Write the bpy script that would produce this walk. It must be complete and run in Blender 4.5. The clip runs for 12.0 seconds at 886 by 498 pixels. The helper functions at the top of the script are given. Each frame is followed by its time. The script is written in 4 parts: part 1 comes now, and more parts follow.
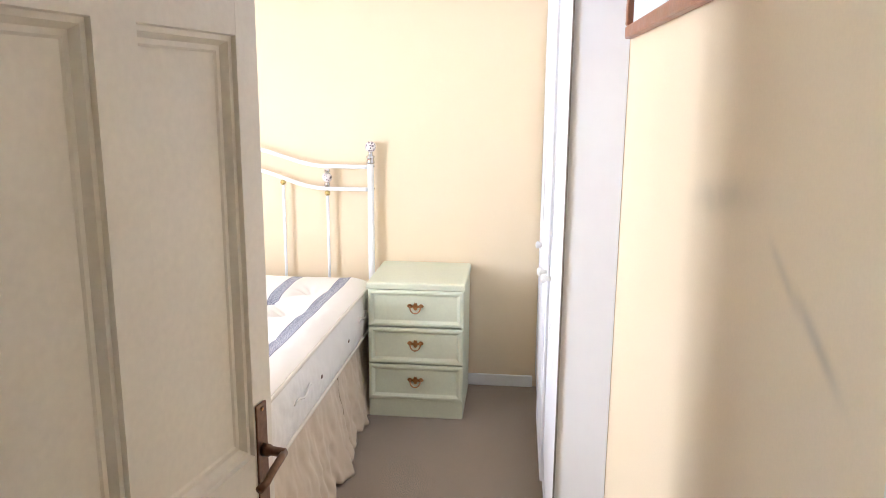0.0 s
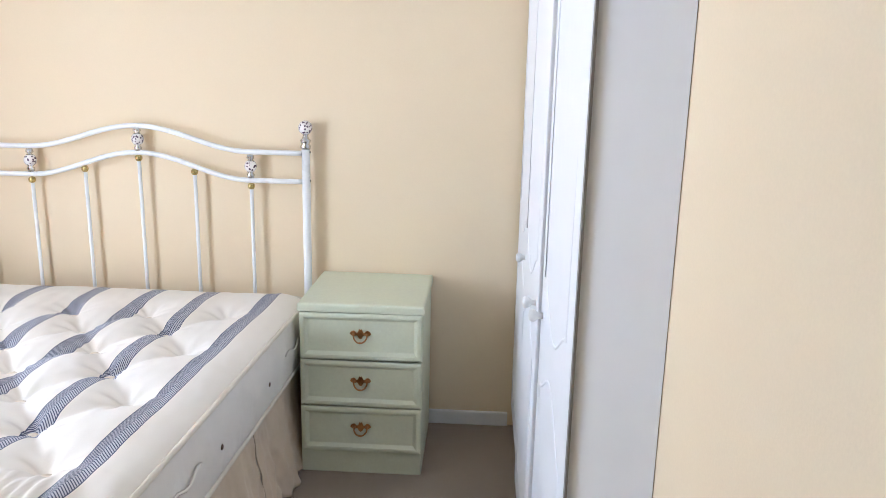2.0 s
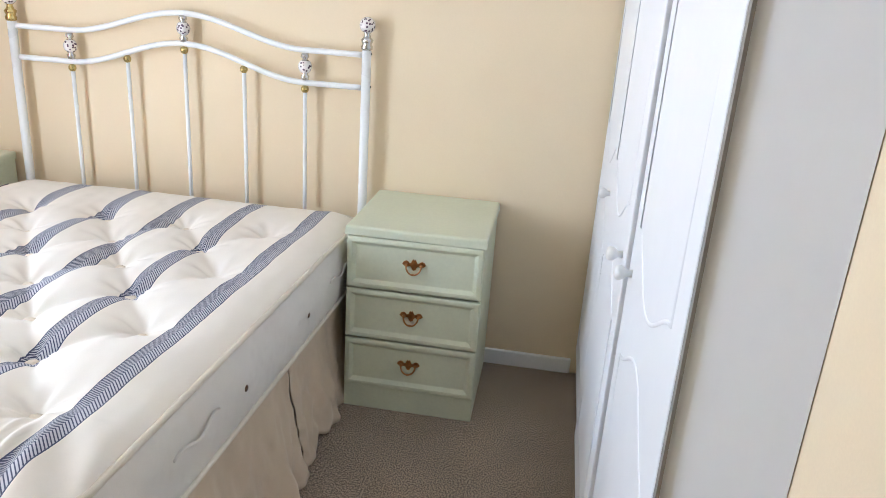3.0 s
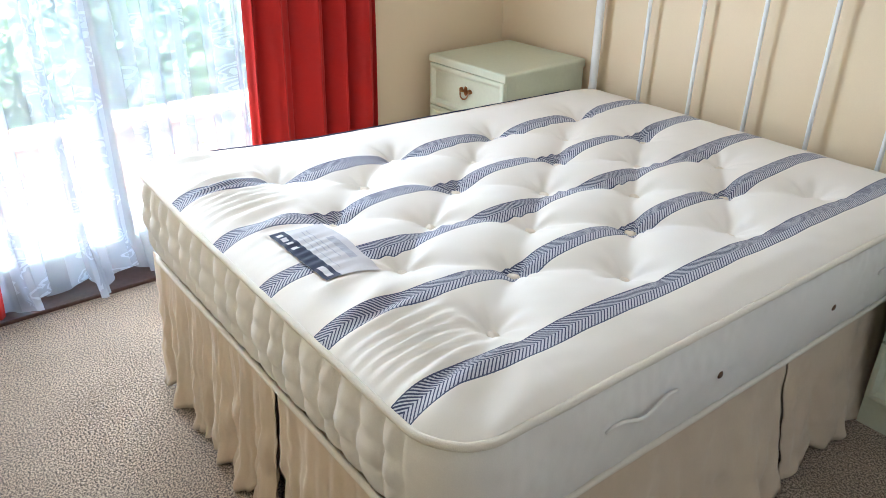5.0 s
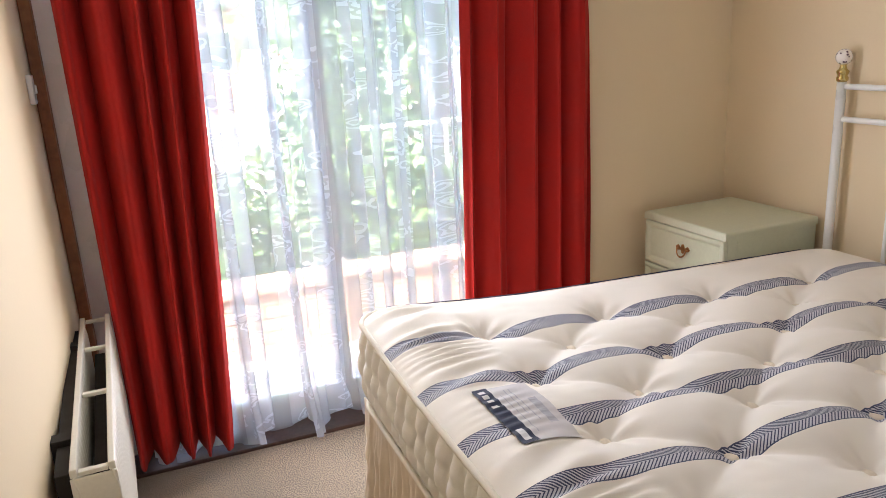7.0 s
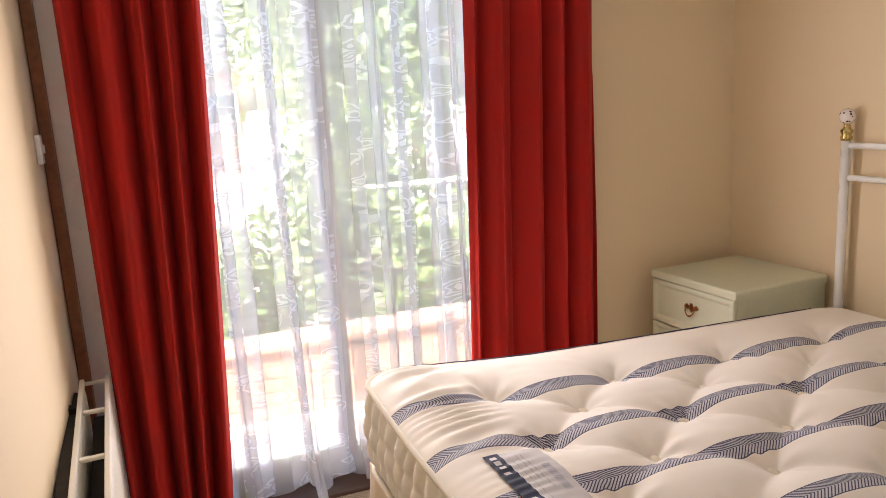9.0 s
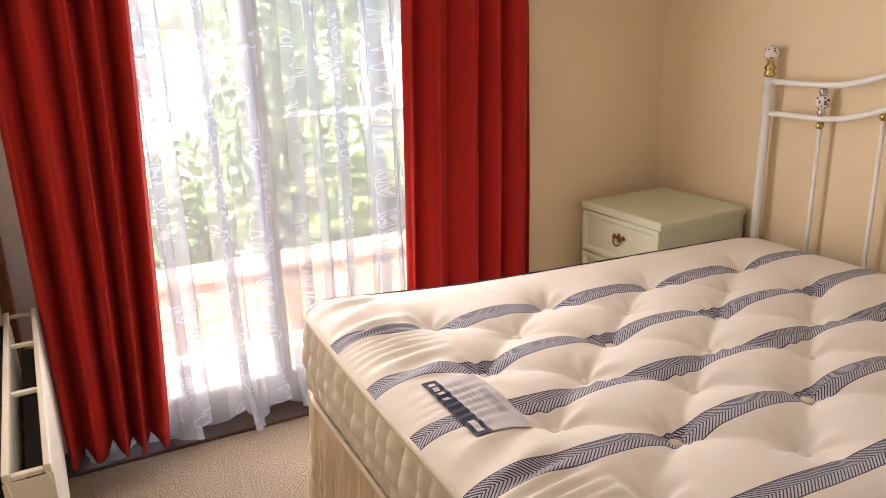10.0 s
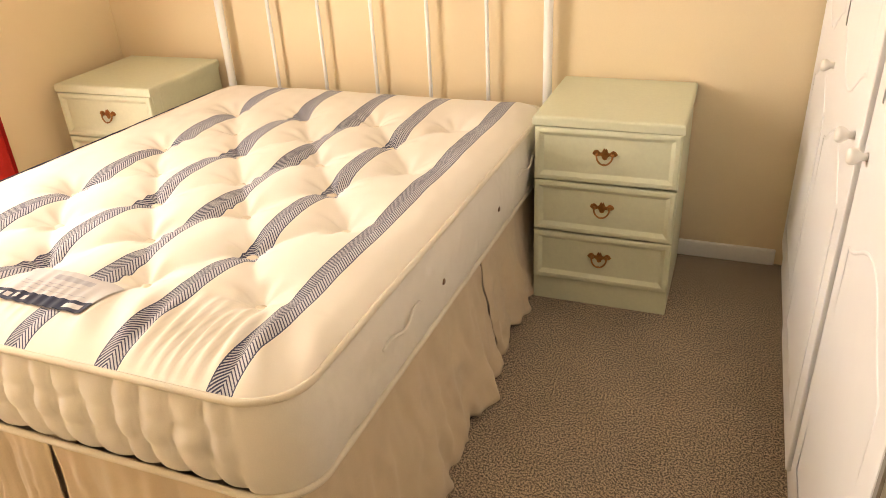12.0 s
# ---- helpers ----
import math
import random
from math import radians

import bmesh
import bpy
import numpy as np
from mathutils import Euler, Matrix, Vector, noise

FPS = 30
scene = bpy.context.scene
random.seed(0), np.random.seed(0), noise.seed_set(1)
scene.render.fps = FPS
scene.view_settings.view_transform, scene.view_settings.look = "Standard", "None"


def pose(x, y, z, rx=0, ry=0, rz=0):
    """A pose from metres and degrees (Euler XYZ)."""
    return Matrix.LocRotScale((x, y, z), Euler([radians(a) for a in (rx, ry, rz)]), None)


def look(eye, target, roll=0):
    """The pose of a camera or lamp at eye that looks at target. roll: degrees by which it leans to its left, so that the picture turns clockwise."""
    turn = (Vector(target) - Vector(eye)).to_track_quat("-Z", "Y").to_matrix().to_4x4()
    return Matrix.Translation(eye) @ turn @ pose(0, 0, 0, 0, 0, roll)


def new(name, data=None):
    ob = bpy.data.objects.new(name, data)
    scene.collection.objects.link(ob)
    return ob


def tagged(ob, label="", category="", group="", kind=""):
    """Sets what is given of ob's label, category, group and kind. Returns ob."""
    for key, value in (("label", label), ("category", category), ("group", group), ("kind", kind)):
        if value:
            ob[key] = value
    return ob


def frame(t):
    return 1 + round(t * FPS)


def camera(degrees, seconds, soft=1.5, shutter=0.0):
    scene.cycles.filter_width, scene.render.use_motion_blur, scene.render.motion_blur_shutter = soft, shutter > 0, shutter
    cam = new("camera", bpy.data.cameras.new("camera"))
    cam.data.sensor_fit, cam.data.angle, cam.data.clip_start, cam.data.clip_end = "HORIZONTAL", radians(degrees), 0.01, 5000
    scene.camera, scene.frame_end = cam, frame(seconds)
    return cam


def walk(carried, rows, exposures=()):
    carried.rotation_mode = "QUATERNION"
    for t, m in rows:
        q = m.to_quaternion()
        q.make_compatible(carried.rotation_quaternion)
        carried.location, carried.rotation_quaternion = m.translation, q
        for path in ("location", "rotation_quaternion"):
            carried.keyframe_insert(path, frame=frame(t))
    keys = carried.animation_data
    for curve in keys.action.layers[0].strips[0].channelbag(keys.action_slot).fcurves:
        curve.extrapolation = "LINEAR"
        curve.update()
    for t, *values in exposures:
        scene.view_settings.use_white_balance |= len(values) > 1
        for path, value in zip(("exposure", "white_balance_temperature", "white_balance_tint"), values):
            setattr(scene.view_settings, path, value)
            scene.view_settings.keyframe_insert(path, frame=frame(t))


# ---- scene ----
cam = camera(61.2, 12.0, soft=0.8)
PATH = [
    (0, (0.218, 0.276, 1.535), (0.03, 2.225, 1.125), 0.5),
    (0.5, (0.195, 0.521, 1.505), (0.08, 2.474, 1.09), 0.5),
    (1, (0.178, 0.708, 1.498), (0.138, 2.66, 1.068), 0.2),
    (1.5, (0.19, 0.913, 1.484), (0.169, 2.87, 1.068), 0.7),
    (2, (0.184, 1.052, 1.468), (0.091, 3.0, 1.022), 1.3),
    (2.5, (0.196, 1.181, 1.453), (0.022, 3.097, 0.904), 2.7),
    (2.7, (0.178, 1.262, 1.444), (-0.001, 3.157, 0.831), 3.5),
    (4.3, (0.134, 1.669, 1.387), (-0.916, 3.122, 0.501), 2.2),
    (4.5, (0.123, 1.67, 1.391), (-1.048, 3.021, 0.494), 2.3),
    (5, (0.12, 1.673, 1.392), (-1.272, 2.772, 0.467), 0.7),
    (5.5, (0.118, 1.669, 1.397), (-1.433, 2.562, 0.503), -0.8),
    (6, (0.113, 1.676, 1.4), (-1.553, 2.456, 0.614), -1.6),
    (6.5, (0.11, 1.69, 1.403), (-1.634, 2.415, 0.744), -2.4),
    (7, (0.112, 1.702, 1.408), (-1.683, 2.395, 0.862), -3.2),
    (7.5, (0.111, 1.705, 1.408), (-1.718, 2.394, 0.983), -3.5),
    (7.7, (0.12, 1.705, 1.414), (-1.719, 2.389, 1.028), -3.5),
    (9.5, (0.072, 1.688, 1.405), (-1.735, 2.432, 0.978), -2.7),
    (10, (0.086, 1.669, 1.419), (-1.623, 2.525, 0.831), -1.8),
    (10.5, (0.084, 1.586, 1.412), (-1.429, 2.635, 0.629), -1.8),
    (11, (0.075, 1.49, 1.429), (-1.114, 2.784, 0.473), -2.7),
    (11.2, (0.07, 1.463, 1.418), (-0.97, 2.857, 0.43), -2.4),
    (11.5, (0.091, 1.418, 1.42), (-0.766, 2.935, 0.437), -2.8),
    (12, (0.113, 1.409, 1.421), (-0.555, 3.039, 0.474), -3.2),
]
EXPOSURES = [(0.0, 5.4, 5700, 19), (0.7, 5.25, 5500, 15), (1.5, 4.88, 5300, 16), (2.7, 4.8, 5400, 14), (4.5, 4.65, 5600, 13), (5.5, 4.4, 5150, 8), (6.5, 4.15, 5500, 13),
             (7.5, 3.95, 6800, 24), (9.5, 3.9, 7100, 27), (10.5, 4.15, 8200, 27), (11.0, 4.3, 10000, 34), (11.5, 4.8, 10000, 27), (12.0, 4.9, 8700, 22)]
walk(cam, [(t, look(eye, target, roll)) for t, eye, target, roll in PATH], EXPOSURES)

# ---- world and light ----
world = bpy.data.worlds.new("sky")
scene.world = world
world.use_nodes = True
wn = world.node_tree.nodes
sky = wn.new("ShaderNodeTexSky")
sky.sky_type = "NISHITA"
sky.sun_disc = False
sky.sun_elevation, sky.sun_rotation = radians(49), radians(162)
sky.air_density, sky.dust_density, sky.ozone_density = 1.0, 4.0, 0.5
world.node_tree.links.new(sky.outputs[0], wn["Background"].inputs[0])
wn["Background"].inputs[1].default_value = 0.135
sun = new("sun", bpy.data.lights.new("sun", "SUN"))
sun.data.energy, sun.data.angle, sun.data.color = 3.6, radians(2), (1.0, 0.95, 0.88)
sun.matrix_world = look((0, 0, 0), (-0.2, 0.62, -0.75))
# the sky's light that falls in through the glazed door, between the curtains
skylight = new("window_skylight", bpy.data.lights.new("window_skylight", "AREA"))
skylight.data.shape, skylight.data.size, skylight.data.size_y = "RECTANGLE", 0.78, 1.75
skylight.data.energy, skylight.data.color = 1.95, (0.94, 0.975, 0.97)
skylight.matrix_world = look((-2.39, 2.34, 1.18), (-1.39, 2.34, 1.15))
# unseen fill lamp in an added hall window, to brighten the entrance wall
hall_fill = new("hall_fill_lamp", bpy.data.lights.new("hall_fill_lamp", "AREA"))
hall_fill.data.shape, hall_fill.data.size, hall_fill.data.size_y = "RECTANGLE", 0.45, 0.75
hall_fill.data.energy, hall_fill.data.color = 0.10, (0.93, 0.97, 1.0)
hall_fill.matrix_world = look((-1.19, -0.35, 1.45), (0.4, 0.75, 1.3))


# ---- materials ----
def material(name, color, rough=0.6, metal=0.0, vary=0.06, scale=6.0, grain=120.0, bump=0.1, depth=0.002, sheen=0.0, coat=0.0):
    """A surface with large blotches, fine grain and relief."""
    m = bpy.data.materials.new(name)
    m.use_nodes = True
    n, link = m.node_tree.nodes, m.node_tree.links.new
    b = n["Principled BSDF"]
    co = n.new("ShaderNodeTexCoord")
    big, fine = n.new("ShaderNodeTexNoise"), n.new("ShaderNodeTexNoise")
    big.inputs["Scale"].default_value, fine.inputs["Scale"].default_value = scale, grain
    big.inputs["Detail"].default_value, fine.inputs["Detail"].default_value = 5, 4
    link(co.outputs["Object"], big.inputs["Vector"])
    link(co.outputs["Object"], fine.inputs["Vector"])
    add = n.new("ShaderNodeMath")
    link(big.outputs[0], add.inputs[0])
    link(fine.outputs[0], add.inputs[1])
    ramp = n.new("ShaderNodeMapRange")
    ramp.inputs[1].default_value, ramp.inputs[2].default_value = 0.6, 1.4
    ramp.inputs[3].default_value, ramp.inputs[4].default_value = 1 - vary, 1 + vary
    link(add.outputs[0], ramp.inputs[0])
    mul = n.new("ShaderNodeVectorMath")
    mul.operation = "SCALE"
    mul.inputs[0].default_value = color
    link(ramp.outputs[0], mul.inputs["Scale"])
    link(mul.outputs[0], b.inputs["Base Color"])
    rr = n.new("ShaderNodeMapRange")
    rr.inputs[1].default_value, rr.inputs[2].default_value = 0.3, 0.7
    rr.inputs[3].default_value, rr.inputs[4].default_value = max(rough - 0.07, 0.02), min(rough + 0.07, 1)
    link(big.outputs[0], rr.inputs[0])
    link(rr.outputs[0], b.inputs["Roughness"])
    b.inputs["Metallic"].default_value = metal
    b.inputs["Sheen Weight"].default_value = sheen
    b.inputs["Coat Weight"].default_value = coat
    bp = n.new("ShaderNodeBump")
    bp.inputs["Strength"].default_value, bp.inputs["Distance"].default_value = bump, depth
    link(fine.outputs[0], bp.inputs["Height"])
    link(bp.outputs[0], b.inputs["Normal"])
    return m


def nodes_of(m):
    n = m.node_tree.nodes
    return n, m.node_tree.links.new, n["Principled BSDF"]


def calc(m, op, a, b=None, c=None):
    """One math node; numbers or sockets as inputs."""
    node = m.node_tree.nodes.new("ShaderNodeMath")
    node.operation = op
    for socket, v in zip(node.inputs, (a, b, c)):
        if v is None:
            continue
        if isinstance(v, (int, float)):
            socket.default_value = v
        else:
            m.node_tree.links.new(v, socket)
    return node.outputs[0]


def mixed(m, fac, a, b):
    node = m.node_tree.nodes.new("ShaderNodeMix")
    node.data_type = "RGBA"
    m.node_tree.links.new(fac, node.inputs[0])
    for socket, v in ((node.inputs[6], a), (node.inputs[7], b)):
        if isinstance(v, tuple):
            socket.default_value = (*v, 1)
        else:
            m.node_tree.links.new(v, socket)
    return node.outputs[2]


WALL = (0.79, 0.645, 0.435)
wall_paint = material("cream_wall_paint", WALL, 0.75, vary=0.025, scale=1.5, grain=260, bump=0.12, depth=0.0015)
white_paint = material("white_gloss_paint", (0.8, 0.79, 0.76), 0.35, vary=0.03, scale=5, grain=90, bump=0.06)
ceiling_paint = material("white_ceiling_paint", (0.8, 0.79, 0.76), 0.9, vary=0.03, bump=0.15)
door_paint = material("off_white_door_paint", (0.72, 0.67, 0.58), 0.42, vary=0.06, scale=4, grain=70, bump=0.12)
laminate = material("white_wardrobe_laminate", (0.85, 0.86, 0.89), 0.45, vary=0.015, scale=3, grain=20, bump=0.0)
gap_dark = material("dark_gap", (0.03, 0.028, 0.025), 0.8)
grey_edge = material("grey_edging", (0.25, 0.24, 0.23), 0.5)
chest_paint = material("pale_green_paint", (0.635, 0.655, 0.49), 0.4, vary=0.05, scale=7, grain=80, bump=0.1)
brass = material("aged_brass", (0.42, 0.21, 0.08), 0.35, 1.0, vary=0.3, scale=40)
bright_brass = material("bright_brass", (0.55, 0.43, 0.17), 0.18, 1.0, vary=0.1, scale=40)
chrome = material("chrome", (0.55, 0.54, 0.52), 0.12, 1.0, vary=0.05)
bronze = material("dark_bronze", (0.16, 0.09, 0.055), 0.45, 0.8, vary=0.35, scale=40)
white_metal = material("white_enamel", (0.82, 0.82, 0.80), 0.3, vary=0.02)
base_cloth = material("divan_cloth", (0.5, 0.44, 0.35), 0.9)
skirt_cloth = material("beige_valance_cotton", (0.61, 0.49, 0.345), 0.85, vary=0.08, scale=9, grain=350, bump=0.3, depth=0.001, sheen=0.15)
ticking = material("cream_border_ticking", (0.74, 0.70, 0.63), 0.8, vary=0.05, scale=10, grain=420, bump=0.2, depth=0.001)
piping_cloth = material("cream_piping", (0.70, 0.64, 0.53), 0.8, vary=0.08, grain=500, bump=0.4)
velvet = material("red_velvet", (0.42, 0.011, 0.006), 0.85, vary=0.22, scale=9, grain=260, bump=0.25, depth=0.001, sheen=0.0)
radiator_paint = material("cream_radiator_enamel", (0.75, 0.72, 0.63), 0.35, vary=0.05)
dark_metal = material("near_black_steel", (0.014, 0.012, 0.011), 0.7, 0.0, vary=0.4, scale=20)
stained_wood = material("dark_stained_wood", (0.075, 0.035, 0.025), 0.45, vary=0.35, scale=8, grain=60, bump=0.2)
brown_wood = material("orange_brown_wood", (0.26, 0.10, 0.04), 0.5, vary=0.35, scale=7, grain=50, bump=0.2)
frame_wood = material("brown_picture_wood", (0.30, 0.12, 0.055), 0.4, vary=0.25, scale=12, grain=90, bump=0.15)
upvc = material("white_upvc", (0.82, 0.82, 0.82), 0.3, vary=0.02)
print_paper = material("pale_print", (0.66, 0.72, 0.74), 0.7, vary=0.12, scale=9)
label_cloth = material("white_satin_label", (0.56, 0.54, 0.54), 0.6, vary=0.03)
label_navy = material("navy_satin", (0.010, 0.017, 0.05), 0.75, vary=0.1)
label_grey = material("grey_print", (0.4, 0.4, 0.44), 0.6)
tuft_wool = material("cream_felt_tuft", (0.75, 0.66, 0.53), 0.95, vary=0.1, grain=300, bump=0.6)
paving = material("pale_paving", (0.52, 0.50, 0.47), 0.85, vary=0.15, scale=2, grain=40, bump=0.3)
brick_clay = material("orange_brick", (0.42, 0.25, 0.17), 0.85, vary=0.25, scale=7, grain=60, bump=0.4)
mortar = material("mortar", (0.42, 0.38, 0.33), 0.9)
bark = material("bark", (0.12, 0.085, 0.06), 0.9, vary=0.4, scale=12, bump=0.6, depth=0.02)
leaf = material("green_leaves", (0.07, 0.12, 0.035), 0.6, vary=0.45, scale=1.2, grain=9)
far_brick = material("red_house_brick", (0.33, 0.17, 0.12), 0.85, vary=0.2, scale=2, grain=20)
slate = material("roof_slate", (0.12, 0.11, 0.11), 0.7, vary=0.2)
dark_glass = material("house_window_glass", (0.05, 0.06, 0.07), 0.1)

# carpet: speckled wool loops
carpet = material("speckled_beige_carpet", (0.36, 0.28, 0.21), 0.95, vary=0.12, scale=3, grain=60, bump=0.0)
n, link, b = nodes_of(carpet)
co = n.new("ShaderNodeTexCoord")
cells = n.new("ShaderNodeTexNoise")
cells.inputs["Scale"].default_value, cells.inputs["Detail"].default_value, cells.inputs["Roughness"].default_value = 185, 3, 0.9
link(co.outputs["Object"], cells.inputs["Vector"])
ramp = n.new("ShaderNodeValToRGB")
ramp.color_ramp.elements[0].position, ramp.color_ramp.elements[0].color = 0.45, (0.055, 0.036, 0.024, 1)
ramp.color_ramp.elements[1].position, ramp.color_ramp.elements[1].color = 0.56, (0.54, 0.42, 0.30, 1)
link(cells.outputs[0], ramp.inputs[0])
wide = n.new("ShaderNodeTexNoise")
wide.inputs["Scale"].default_value = 5
link(co.outputs["Object"], wide.inputs["Vector"])
shade = n.new("ShaderNodeVectorMath")
shade.operation = "SCALE"
link(ramp.outputs[0], shade.inputs[0])
link(calc(carpet, "MULTIPLY_ADD", wide.outputs[0], 0.4, 0.78), shade.inputs["Scale"])
link(shade.outputs[0], b.inputs["Base Color"])
bp = n.new("ShaderNodeBump")
bp.inputs["Strength"].default_value, bp.inputs["Distance"].default_value = 0.6, 0.004
link(cells.outputs[0], bp.inputs["Height"])
link(bp.outputs[0], b.inputs["Normal"])
b.inputs["Sheen Weight"].default_value = 0.2

# wall paint with grey scuffs of their own shape
scuffed = material("scuffed_cream_wall_paint", WALL, 0.7, vary=0.03, scale=1.5, grain=260, bump=0.12, depth=0.0015)
n, link, b = nodes_of(scuffed)
co, sep = n.new("ShaderNodeTexCoord"), n.new("ShaderNodeSeparateXYZ")
link(co.outputs["Object"], sep.inputs[0])
smear = n.new("ShaderNodeTexNoise")
smear.inputs["Scale"].default_value = 14
link(co.outputs["Object"], smear.inputs["Vector"])


def scuff(cy, cz, along, across, turn, strength):
    """A soft elongated mark on the wall plane."""
    dy, dz = calc(scuffed, "SUBTRACT", sep.outputs[1], cy), calc(scuffed, "SUBTRACT", sep.outputs[2], cz)
    c, s = math.cos(turn), math.sin(turn)
    u = calc(scuffed, "ADD", calc(scuffed, "MULTIPLY", dy, c / along), calc(scuffed, "MULTIPLY", dz, s / along))
    v = calc(scuffed, "ADD", calc(scuffed, "MULTIPLY", dy, -s / across), calc(scuffed, "MULTIPLY", dz, c / across))
    r = calc(scuffed, "ADD", calc(scuffed, "POWER", calc(scuffed, "ABSOLUTE", u), 2.0), calc(scuffed, "POWER", calc(scuffed, "ABSOLUTE", v), 2.0))
    fall = calc(scuffed, "EXPONENT", calc(scuffed, "MULTIPLY", r, -1.0))
    return calc(scuffed, "MULTIPLY", calc(scuffed, "MULTIPLY", fall, strength), calc(scuffed, "MULTIPLY_ADD", smear.outputs[0], 1.4, 0.2))


total = calc(scuffed, "ADD", calc(scuffed, "ADD", scuff(1.27, 1.405, 0.13, 0.022, -0.15, 0.35), scuff(1.02, 1.36, 0.045, 0.008, 0.5, 0.4)),
             scuff(0.93, 1.325, 0.06, 0.009, 0.45, 0.4))
old = b.inputs["Base Color"].links[0].from_socket
link(mixed(scuffed, total, old, (0.30, 0.27, 0.22)), b.inputs["Base Color"])

# mattress ticking: woven navy herringbone stripes on cream
STRIPES = (-1.535, -1.295, -1.07, -0.855, -0.615)
striped = material("striped_mattress_ticking", (0.80, 0.745, 0.66), 0.75, vary=0.035, scale=6, grain=520, bump=0.15, depth=0.001, sheen=0.1)
n, link, b = nodes_of(striped)
co, sep = n.new("ShaderNodeTexCoord"), n.new("ShaderNodeSeparateXYZ")
link(co.outputs["Object"], sep.inputs[0])
X, Y = sep.outputs[0], sep.outputs[1]
near = None
for sx in STRIPES:
    d = calc(striped, "SUBTRACT", X, sx)
    near = d if near is None else calc(striped, "ADD", calc(striped, "MULTIPLY", near, calc(striped, "LESS_THAN", calc(striped, "ABSOLUTE", near), calc(striped, "ABSOLUTE", d))),
                                       calc(striped, "MULTIPLY", d, calc(striped, "GREATER_THAN", calc(striped, "ABSOLUTE", near), calc(striped, "ABSOLUTE", d))))
ad = calc(striped, "ABSOLUTE", near)
inside = calc(striped, "LESS_THAN", ad, 0.026)
vee = calc(striped, "SINE", calc(striped, "MULTIPLY", calc(striped, "ADD", Y, calc(striped, "MULTIPLY", ad, 1.1)), 2 * math.pi / 0.0085))
weave = calc(striped, "GREATER_THAN", vee, calc(striped, "MULTIPLY_ADD", calc(striped, "GREATER_THAN", near, 0.0), -0.45, 0.1))
edge_line = calc(striped, "LESS_THAN", calc(striped, "ABSOLUTE", calc(striped, "SUBTRACT", ad, 0.0245)), 0.0012)
blue = mixed(striped, weave, (0.028, 0.036, 0.085), (0.50, 0.50, 0.54))
blue = mixed(striped, edge_line, blue, (0.05, 0.06, 0.12))
old = b.inputs["Base Color"].links[0].from_socket
link(mixed(striped, inside, old, blue), b.inputs["Base Color"])

# ceramic with small floral marks
ceramic = material("floral_ceramic", (0.80, 0.74, 0.70), 0.2, vary=0.03, coat=0.5)
n, link, b = nodes_of(ceramic)
co, spots = n.new("ShaderNodeTexCoord"), n.new("ShaderNodeTexVoronoi")
spots.inputs["Scale"].default_value = 85
link(co.outputs["Object"], spots.inputs["Vector"])
old = b.inputs["Base Color"].links[0].from_socket
link(mixed(ceramic, calc(ceramic, "LESS_THAN", spots.outputs["Distance"], 0.36), old, (0.10, 0.06, 0.09)), b.inputs["Base Color"])

# lace net: thin threads, denser woven roses
lace = bpy.data.materials.new("white_lace_net")
lace.use_nodes = True
n, link = lace.node_tree.nodes, lace.node_tree.links.new
n.remove(n["Principled BSDF"])
co = n.new("ShaderNodeTexCoord")
mapping = n.new("ShaderNodeMapping")
link(co.outputs["UV"], mapping.inputs["Vector"])
mapping.inputs["Scale"].default_value = (1, 1, 1)
rose, wob, column = n.new("ShaderNodeTexVoronoi"), n.new("ShaderNodeTexNoise"), n.new("ShaderNodeTexNoise")
wob.inputs["Scale"].default_value = 22
link(mapping.outputs[0], wob.inputs["Vector"])
warp = n.new("ShaderNodeVectorMath")
warp.operation = "MULTIPLY_ADD"
link(wob.outputs["Color"], warp.inputs[0])
warp.inputs[1].default_value = (0.06, 0.06, 0)
link(mapping.outputs[0], warp.inputs[2])
rose.inputs["Scale"].default_value = 15
link(warp.outputs[0], rose.inputs["Vector"])
rings = calc(lace, "SINE", calc(lace, "MULTIPLY", rose.outputs["Distance"], 36.0))
in_rose = calc(lace, "LESS_THAN", rose.outputs["Distance"], 0.52)
motif = calc(lace, "MULTIPLY", calc(lace, "GREATER_THAN", rings, 0.1), in_rose)
uvs = n.new("ShaderNodeSeparateXYZ")
link(mapping.outputs[0], uvs.inputs[0])
band = calc(lace, "GREATER_THAN", calc(lace, "SINE", calc(lace, "MULTIPLY", uvs.outputs[0], 2 * math.pi / 0.27)), -0.15)
motif = calc(lace, "MULTIPLY", motif, band)
dense = calc(lace, "MULTIPLY_ADD", motif, 0.22, calc(lace, "MULTIPLY_ADD", band, 0.14, 0.42))
clear, cloth, glow, mix1, mix2 = (n.new("ShaderNodeBsdfTransparent"), n.new("ShaderNodeBsdfDiffuse"), n.new("ShaderNodeBsdfTranslucent"),
                                  n.new("ShaderNodeMixShader"), n.new("ShaderNodeMixShader"))
cloth.inputs[0].default_value = glow.inputs[0].default_value = (0.82, 0.87, 0.94, 1)
mix1.inputs[0].default_value = 0.75
link(cloth.outputs[0], mix1.inputs[1])
link(glow.outputs[0], mix1.inputs[2])
link(dense, mix2.inputs[0])
link(clear.outputs[0], mix2.inputs[1])
link(mix1.outputs[0], mix2.inputs[2])
link(mix2.outputs[0], n["Material Output"].inputs[0])

